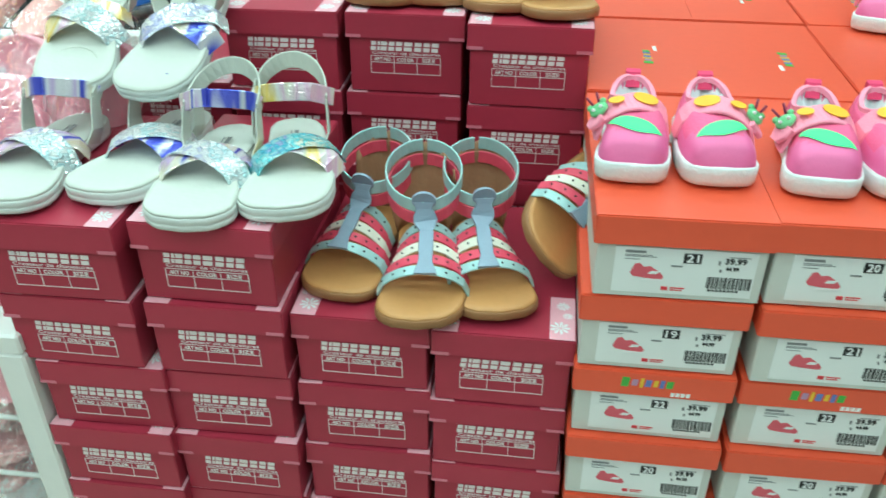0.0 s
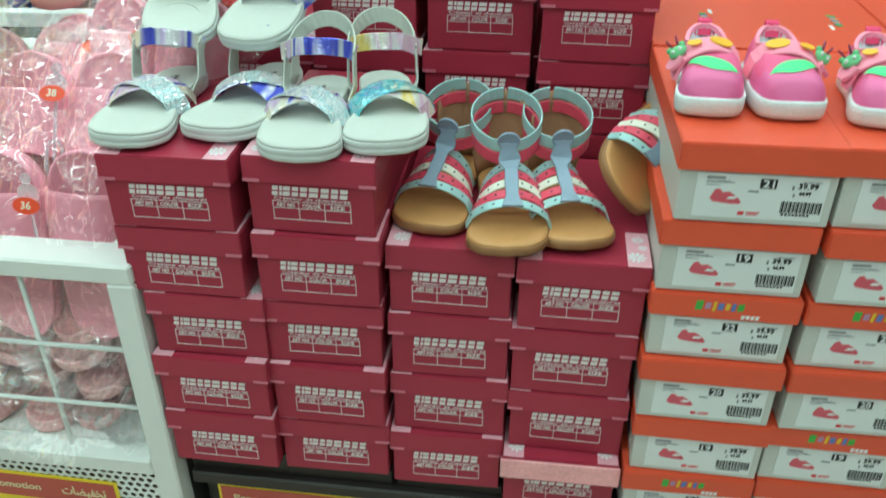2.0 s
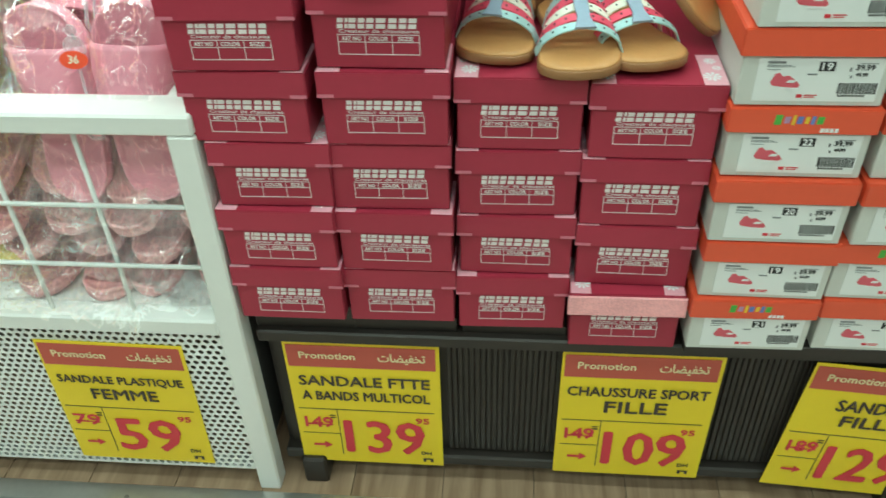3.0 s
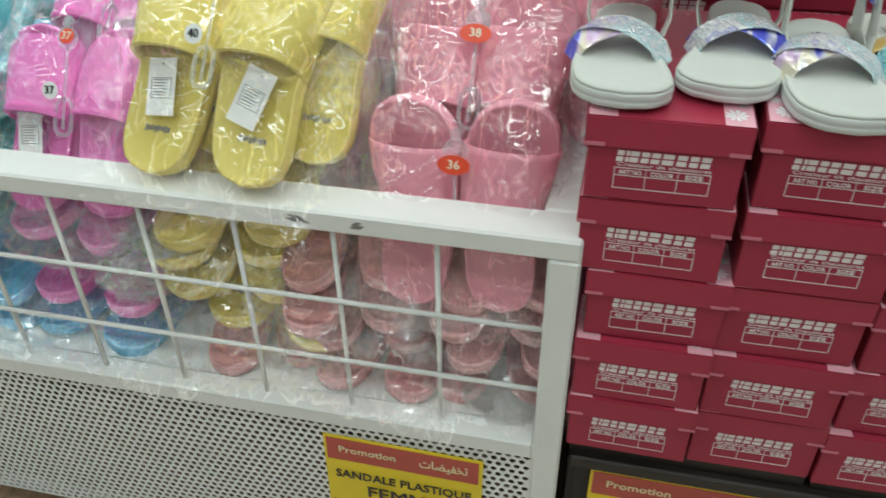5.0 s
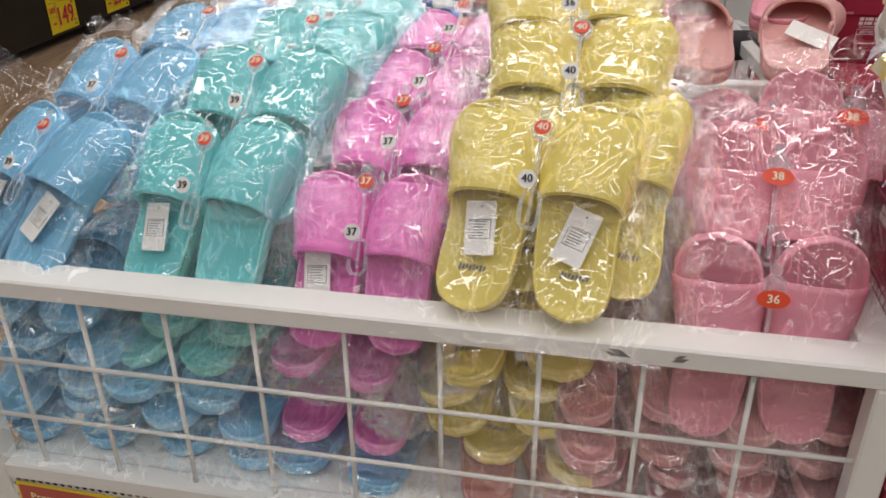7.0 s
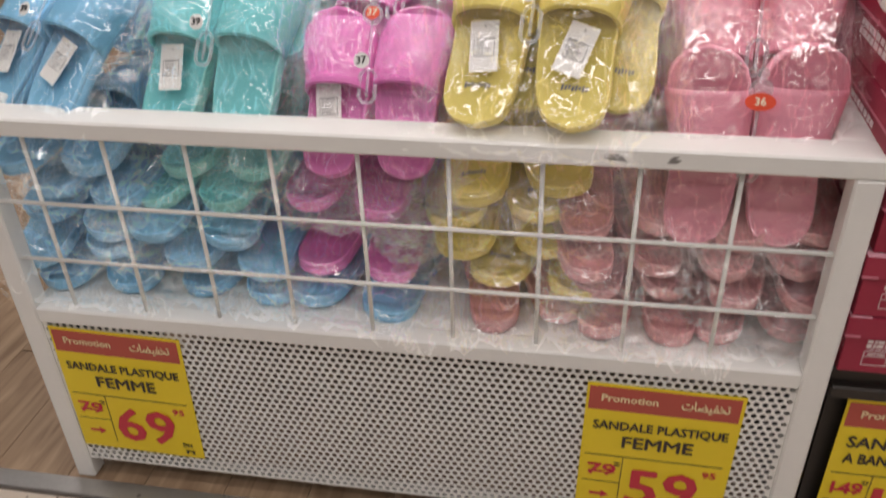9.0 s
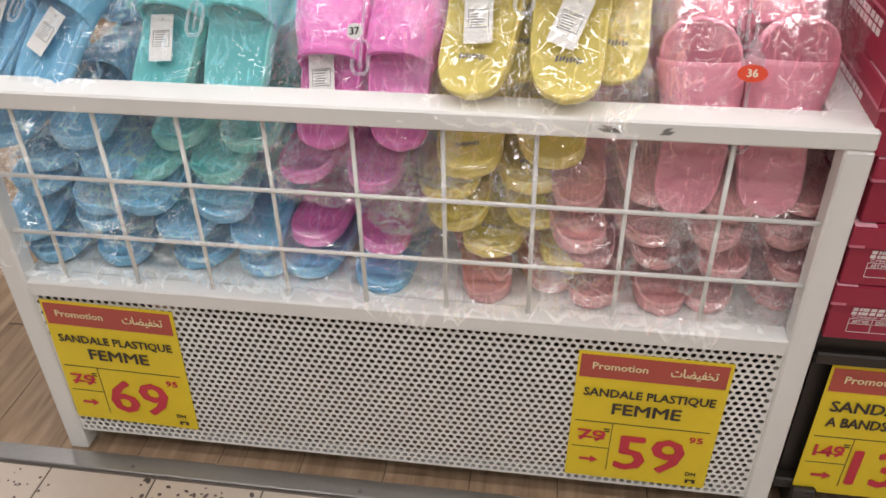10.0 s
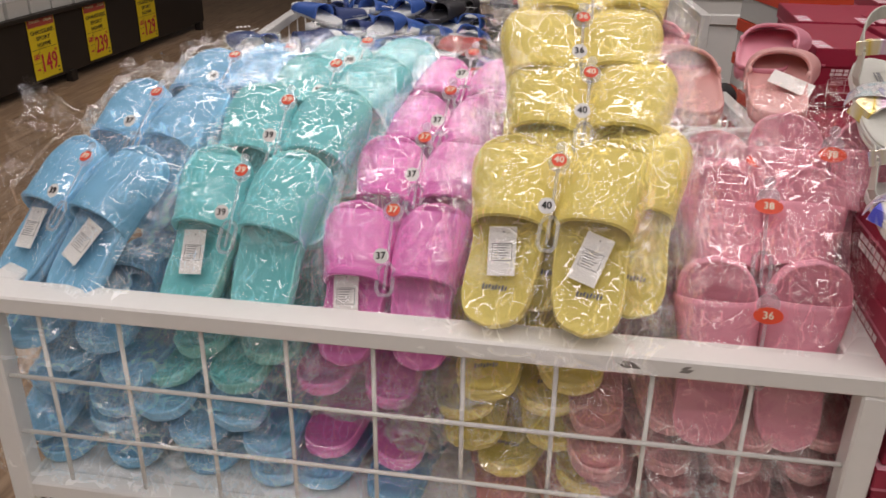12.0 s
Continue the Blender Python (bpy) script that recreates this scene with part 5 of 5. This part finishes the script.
def slipper_pair(key, m, size="37", bag=0, tags=1, dots=True, splay=0.6, L=0.262, oval=False, label="", dense=False, gap=0.0015):
    W = WIDTH[key]
    if (key, L) not in SLIP:
        SLIP[key, L] = slipper_meshes(key, L, W)
    me = SLIP[key, L]
    word = {"rose": "dusty rose", "shell": "shell pink", "pink": "pink"}.get(key, key)
    t = thing("slipper_pair", m, label or "pair of %s foam slide slippers in crinkled clear plastic" % word, "slippers", "bagged slide slippers")
    for side in (-1, 1):
        mm = pose(side * (W / 2 + gap), 0.003 * side, 0, 0, side * 2, -side * splay)
        s = part("slipper", me["sole", side], None, t, m=mm)
        part("strap", me["strap", side], FOAM[key], s)
        part("seam", me["seam", side], FOAM[key], s)
        if key == "yellow":
            part("end_print", FOOT_PRINT, GREY_INK, s, m=pose(0, 0.052, 0.0222))
    if bag is not None:
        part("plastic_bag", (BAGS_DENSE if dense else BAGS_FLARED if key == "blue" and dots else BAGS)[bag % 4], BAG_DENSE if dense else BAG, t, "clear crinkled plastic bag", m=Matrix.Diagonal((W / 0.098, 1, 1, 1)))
    if dots:
        h = part("hanger", HANGER, CLEAR, t, "clear plastic hook", m=pose(0, 0.135, 0.052, 4, 0, 0))
        rd = part("size_dot", OVAL if oval else RED_DOT, DOT_RED, t, "orange-red size sticker", m=pose(0.0, 0.200 if oval else 0.215, 0.065 if oval else 0.060, -10, 0, 0))
        part("number", NUM[size], DOT_TEXT, rd, m=pose(0, 0, 0.0008))
        if not oval:
            wd = part("size_dot", WHITE_DOT, DOT_WHITE, t, "white round size sticker", m=pose(-0.004, 0.148, 0.074, 6, 0, 6))
            part("number", NUM_DARK[size], BLACK, wd, m=pose(0, 0, 0.0008))
    for k in range(tags):
        sg = -1 if k == 0 else 1
        tg = part("price_tag", TAG, PAPER, t, "white paper price tag", m=pose(sg * 0.056, 0.094 + 0.004 * k, 0.036, 3, sg * 3, 2 - sg * 4 if k == 0 else -16))
        part("tag_print", TAG_PRINT, GREY_INK, tg, m=pose(0, 0, 0.0010))
    return t


def lean(x, y, z, tilt, yaw=0.0, roll=0.0):
    """Heel at (x, y, z), toes away and up by tilt degrees, turned by yaw."""
    return pose(x, y, z, 0, 0, yaw) @ pose(0, 0, 0, tilt, 0, 0) @ pose(0, 0, 0, 0, roll, 0)


# front row, leaning on the piles, then the ranks behind them
ROWS_TOP = [
    ("yellow", -0.268, 0.006, 0.706, 50, -7, "40", 2, False), ("yellow", -0.232, 0.110, 0.800, 46, -4, "40", 0, False), ("yellow", -0.236, 0.190, 0.862, 44, 2, "36", 0, False), ("yellow", -0.228, 0.285, 0.930, 42, 0, "40", 0, False),
    ("magenta", -0.480, 0.046, 0.606, 56, -3, "37", 1, False), ("magenta", -0.462, 0.130, 0.690, 46, -4, "37", 0, False), ("magenta", -0.448, 0.225, 0.745, 40, -6, "37", 0, False), ("magenta", -0.432, 0.330, 0.800, 32, -6, "37", 0, False),
    ("teal", -0.708, 0.044, 0.650, 52, -9, "39", 1, False), ("teal", -0.672, 0.130, 0.735, 46, -7, "39", 0, False), ("teal", -0.640, 0.235, 0.780, 38, -8, "38", 0, False), ("teal", -0.628, 0.335, 0.815, 30, -10, "38", 0, False),
    ("blue", -0.985, 0.044, 0.662, 44, -22, "39", 2, False), ("blue", -0.925, 0.165, 0.735, 40, -15, "37", 0, False), ("blue", -0.850, 0.295, 0.785, 32, -10, "38", 0, False), ("blue", -0.80, 0.385, 0.800, 26, -14, "38", 0, False),
    ("pink", 0.012, 0.060, 0.538, 79, -1, "36", 0, True), ("pink", 0.012, 0.095, 0.645, 60, -3, "38", 0, True), ("pink", 0.010, 0.175, 0.680, 50, -6, "38", 0, True), ("pink", 0.030, 0.250, 0.660, 44, 4, "38", 0, True),
]
for i, (key, x, y, z, tilt, yaw, size, tags, oval) in enumerate(ROWS_TOP):
    lead = i % 4 == 0
    slipper_pair(key, lean(x, y, z, tilt, yaw), size, i, tags, True, 1.0 if lead else 0.5, L=0.235 if key == "magenta" else 0.262, oval=oval, dense=not lead,
                 label="bagged pair of %s foam slide slippers %s" % (key, "leaning by the white rail" if lead else "leaning on the pile"))
slipper_pair("yellow", lean(-0.212, 0.062, 0.708, 55, -5), "36", 2, 0, False, dense=True, label="bagged pair of yellow foam slide slippers behind the foremost pair")
slipper_pair("pink", lean(-0.100, 0.215, 0.640, 62, 6), "38", 3, 0, False, dense=True, label="bagged pair of pink foam slide slippers beside the yellow pile")
slipper_pair("pink", lean(0.100, 0.20, 0.690, 66, -8), "38", 1, 0, True, oval=True, dense=True, label="bagged pair of pink foam slide slippers against the bin's side")

# lower layers seen through the wires, heels to the front
rng = random.Random(11)
LOW = [(-0.945, "blue"), (-0.735, "blue"), (-0.510, "magenta"), (-0.275, "yellow"), (-0.100, "rose"), (0.070, "rose")]
for cx, key in LOW:
    for k in range(5):
        kk = key
        if cx == -0.735 and k > 2:
            kk = "teal"
        if cx == -0.275 and k == 0:
            kk = "rose"
        if cx == -0.510 and k == 0:
            kk = "blue"
        if cx == -0.510 and k in (2, 4):
            continue
        if kk == "rose" and k == 4:
            continue
        z = 0.380 + 0.052 * k
        loose = 0.4 if cx > 0 else 1
        m = lean(cx + rng.uniform(-0.028, 0.028) * loose, 0.012 + rng.uniform(0, 0.034) + 0.002 * k, z, 6 + rng.uniform(-3, 9) + 3 * k, rng.uniform(-18, 18) * loose, rng.uniform(-6, 6))
        slipper_pair(kk, m, "36", (k + int(abs(cx) * 10)) % 4, 0, False, rng.uniform(0, 2), dense=k % 2 == 1)
    for k in range(4):
        slipper_pair(key, lean(cx, 0.33 + rng.uniform(0, 0.02), 0.380 + 0.058 * k, 6, rng.uniform(-5, 5)), "36", None, 0, False)

def crumpled_film(seed, rx, ry, rz):
    bm = bmesh.new()
    bmesh.ops.create_icosphere(bm, subdivisions=5, radius=1.0)
    for vert in bm.verts:
        q = vert.co * 2.1 + Vector((seed * 5.1, 0, 0))
        k = 0.80 + 0.55 * (0.5 - abs(noise.noise(q))) + 0.32 * (0.4 - abs(noise.noise(q * 2.7)))
        vert.co = Vector((vert.co.x * rx, vert.co.y * ry, vert.co.z * rz)) * k
    return from_bm("plastic_bag", bm, True)


for k, (x, y, z, rx, rz) in enumerate(((-0.53, 0.075, 0.545, 0.085, 0.030), (-0.43, 0.070, 0.520, 0.055, 0.045), (-0.37, 0.070, 0.590, 0.050, 0.032), (0.085, 0.050, 0.405, 0.060, 0.022))):
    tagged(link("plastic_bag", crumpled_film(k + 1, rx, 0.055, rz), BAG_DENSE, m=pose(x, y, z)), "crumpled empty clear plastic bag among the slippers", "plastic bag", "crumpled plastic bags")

# moulded pink sandals on top of the pink pile
CL, CW = 0.215, 0.104


def moulded_sandal(m, side, tag, key="shell"):
    word = "shell pink" if key == "shell" else "bright pink"
    s = thing("moulded_sandal", m, word + " moulded foam clog sandal with open heel, on bagged slippers", "sandal", "moulded pink sandals")
    part("sole", sole("sole", "slide", CL, CW, [(0.008, 0), (0.002, 0.003), (0.0, 0.012), (0.0006, 0.020), (0.0016, 0.0212), (0.0004, 0.0225), (0.0008, 0.0275), (0.003, 0.029), (0.006, 0.0255), (0.014, 0.023), (0.026, 0.0225)], side, 0.008, 40, lift=0.012), FOAM[key], s)
    part("upper", vamp("slide", CL, CW, 0.71, 0.96, 0.040, 0.022, 0.016, side, 0.008, bow=0.060, nu=14, thick=0.0045, lip=0.002)[0], FOAM[key], s)
    for sx in (-1, 1):
        bm = bmesh.new()
        bmesh.ops.create_icosphere(bm, subdivisions=2, radius=0.006, matrix=Matrix.Translation((sx * 0.042 + bend(0.55, side, 0.008), 0.112, 0.040)) @ Matrix.Diagonal((0.6, 1, 1, 1)))
        part("rivet", from_bm("rivet", bm, True), FOAM_RIM[key], s)
    if tag:
        part("price_tag", TAG, PAPER, s, "white paper tag", m=pose(0.012, 0.095, 0.031, 14, -6, 76))
    return s


moulded_sandal(lean(-0.064, 0.306, 0.900, 14, 8), 1, False)
moulded_sandal(lean(0.046, 0.310, 0.902, 14, -12), -1, True)
moulded_sandal(lean(-0.066, 0.445, 0.935, 8, 24), 1, False, "pink")
moulded_sandal(lean(0.036, 0.445, 0.935, 8, -20), -1, False, "pink")

# ---- the bin behind, with dark shoes ----
back = thing("display_bin", pose(-1.375, 1.768, 0, 0, 0, 6), "white steel display bin full of dark foam shoes", "display bin")
for x in (0.0, 1.46):
    for y in (-0.90, 0.36, 1.4):
        part("post", block("post", x, x + PW, y, y + PW, 0.0, RT + 0.0015, 0.003), WHITE_PAINT, back)
    part("side_rail", block("side_rail", x + 0.0005, x + PW - 0.0005, -0.90 + PW, 1.4, RT - PW, RT, 0.003), WHITE_PAINT, back)
    for k in range(13):
        part("wire", rod("wire", (x + 0.017, -0.78 + k * 0.16, 0.40), (x + 0.017, -0.78 + k * 0.16, RT - 0.03), 0.0033), WHITE_PAINT, back)
for y in (-0.90, 1.4):
    part("top_rail", block("top_rail", PW, 1.46, y, y + PW, RT - PW, RT, 0.003), WHITE_PAINT, back)
part("floor_board", block("floor_board", 0.01, 1.48, -0.89, 1.42, 0.40, 0.42, 0.001), BOARD, back)


def foam_shoe(mesh_sole, mesh_strap, m, cs, cu, label):
    s = thing("foam_shoe", m, label, "shoe", "dark foam shoes in the bin behind")
    part("sole", mesh_sole, cs, s)
    part("upper", mesh_strap, cu, s)
    part("stripe", bars("stripe", [(-0.028 + 0.012 * i, -0.021 + 0.012 * i, -0.012, 0.012, 0.004) for i in range(4)], 0), WHITE_INK, s, "white stripes", m=pose(0, 0.165, 0.077, -98, 0, 0))
    return s


rng = random.Random(21)
FS = {}
for name, c1, c2 in (("navy", RUBBER_WHITE, NAVY), ("charcoal", CHARCOAL, CHARCOAL), ("red", CHARCOAL, RED_FOAM), ("cobalt", RUBBER_WHITE, COBALT)):
    r, f = arch("slide", 0.26, 0.105, 0.40, 0.86, 0.056, 0.030, 0.012, 1, 0.008)
    FS[name] = (sole("sole", "slide", 0.26, 0.105, [(0.006, 0), (0.001, 0.003), (0.0, 0.012), (0.001, 0.026), (0.006, 0.024), (0.02, 0.022)], 1, 0.008, 32, lift=0.01), as_mesh("upper", r, f, True), c1, c2)
kinds = ["navy", "cobalt", "charcoal", "red", "charcoal"]
BM = pose(-1.375, 1.768, 0, 0, 0, 6)
for layer in range(2):
    for i in range(9):
        for j in range(11):
            x, y = 0.12 + i * 0.152 + rng.uniform(-0.03, 0.03), -0.70 + j * 0.19 + rng.uniform(-0.03, 0.03)
            name = kinds[min(4, max(0, int(x / 1.45 * 4.4 + rng.uniform(-0.8, 0.8))))]
            a, b2, c1, c2 = FS[name]
            m = BM @ pose(x, y, (0.49 if layer == 0 else 0.635) + rng.uniform(0, 0.05), rng.uniform(-12, 12), rng.uniform(-14, 14), rng.uniform(-70, 70))
            foam_shoe(a, b2, m, c1, c2, "%s foam shoe with white stripes in a heap" % name)

# a third bin frame further back to the right, and tilted boxes
far_bin = thing("display_bin", pose(0.25, 2.75, 0, 0, 0, 4), "white steel display bin standing further back in the aisle", "display bin")
for x in (0.0, 1.1):
    for y in (0.0, 0.8):
        part("post", block("post", x, x + 0.04, y, y + 0.04, 0, 0.71, 0.003), WHITE_PAINT, far_bin)
    part("side_rail", block("side_rail", x, x + 0.04, 0.04, 0.8, 0.67, 0.711, 0.003), WHITE_PAINT, far_bin)
for y in (0.0, 0.8):
    part("top_rail", block("top_rail", 0.04, 1.1, y, y + 0.04, 0.67, 0.711, 0.003), WHITE_PAINT, far_bin)
    part("panel", block("panel", 0.04, 1.1, y + 0.015, y + 0.02, 0.06, 0.67, 0.0), WHITE_PAINT, far_bin)

# ---- stand across the aisle ----
aisle = thing("box_stand", I4, "long dark steel floor stand with yellow price cards and white boxes", "display stand")
part("top", block("top", -4.3, -3.38, 1.6, 5.9, 0.43, 0.455, 0.003), DARK_METAL, aisle)
part("front_panel", block("front_panel", -3.42, -3.41, 1.6, 5.9, 0.06, 0.43, 0.0), DARK_METAL, aisle)
for y in (1.7, 3.9, 5.8):
    part("foot", block("foot", -3.44, -3.39, y - 0.03, y + 0.03, 0, 0.07, 0.003), DARK_METAL, aisle)
CSH = [("CHAUSSURES", 0.86, 0.09), ("SPORT", 0.5, 0.09), ("HOMME", 0.5, 0.09)]
for y, now in ((2.75, "149"), (3.53, "149"), (4.12, "239"), (4.80, "129")):
    price_card(pose(-3.404, y, 0.448, 0, 0, 90), 0.27, 0.37, CSH, "189", now, label="yellow promotion card for men's sports shoes, on a dark stand")
white_box = block("body", -0.16, 0.16, -0.10, 0.10, 0, 0.115, 0.002)
white_lid = block("lid", -0.163, 0.163, -0.103, 0.103, 0.09, 0.118, 0.002)
rng = random.Random(3)
for k in range(19):
    b = thing("shoe_box", pose(-3.58 + rng.uniform(-0.02, 0.02), 1.72 + 0.222 * k, 0.4555, 0, 0, 90 + rng.uniform(-3, 3)) @ pose(0, 0, 0, 0, 0, 90), "white cardboard shoe box in a row on a dark stand", "shoe box", "white shoe boxes across the aisle")
    part("body", white_box, GREY_CARD, b)
    part("lid", white_lid, STICKER, b)
    part("end_print", bars("end_print", [(-0.06, 0.06, 0.03, 0.06), (-0.06, 0.0, 0.07, 0.08)], 0), GREY_INK, b, m=pose(0.1642, 0, 0, 0, 0, 90))

# ---- floor pieces ----
strip = structure("trim", block("trim", -3.2, 3.2, -0.062, -0.024, -0.010, 0.004, 0.002), ALU, "worn aluminium floor transition strip with screws", "floor strip")
screw = disc("screw", 0.004, 0.0012, 12)
for k in range(16):
    part("screw", screw, SCUFF, strip, m=pose(-3.1 + 0.206 * k * 2 + 0.12, -0.050, 0.0045))
tiles = structure("floor_tiles", block("floor_tiles", -3.2, 3.2, -3.0, -0.062, -0.0119, -0.003, 0), GROUT, "beige ceramic floor tiles with dark joints", "floor tiles")
tile = block("tile", -0.0965, 0.0965, -0.0965, 0.0965, -0.003, 0.0, 0.0012)
for i in range(26):
    for j in range(11):
        part("tile", tile, TILE, tiles, m=pose(-2.6 + 0.196 * i - 0.035 + 0.098, -0.164 - 0.196 * j, 0.0))
smut = random.Random(8)
dirt = []
for k in range(40):
    x, y = -0.80 + smut.gauss(0, 0.05), -0.105 + smut.gauss(0, 0.018)
    r = smut.uniform(0.0012, 0.005)
    if y < -0.07:
        dirt.append((disc("d", r, 0.0003, 7, smut.uniform(0.7, 2.2)), pose(x, y, 0.0003, 0, 0, smut.uniform(0, 180))))
for k in range(14):
    x, y = -1.12 + smut.gauss(0, 0.04), -0.10 + smut.gauss(0, 0.012)
    if y < -0.07:
        dirt.append((disc("d", smut.uniform(0.001, 0.003), 0.0003, 7), pose(x, y, 0.0003)))
spots = tagged(link("dirt_marks", merge("dirt_marks", dirt), SMUDGE), "dark scuff marks on beige floor tiles", "dirt", kind="stuff")
planks = structure("floor_planks", block("floor_planks", -6.8, 6.8, -0.024, 8.8, -0.0119, -0.004, 0), GROUT, "brown oak-look vinyl plank floor", "plank floor")
plank = block("plank", -0.0745, 0.0745, -0.598, 0.598, -0.004, 0.0, 0.0008)
pr = random.Random(5)
for i in range(40):
    oy = pr.uniform(0, 1.1)
    for j in range(8):
        y = -0.024 + 0.598 + 1.2 * j - oy
        x = -4.6 + 0.15 * i
        if y - 0.598 < -0.024:
            cut = -0.024 - (y - 0.598)
            if cut > 1.1:
                continue
            part("plank", block("plank", -0.0745, 0.0745, -0.598 + cut, 0.598, -0.004, 0.0, 0.0008), WOOD, planks, m=pose(x, y, 0))
        else:
            part("plank", plank, WOOD, planks, m=pose(x, y, 0))
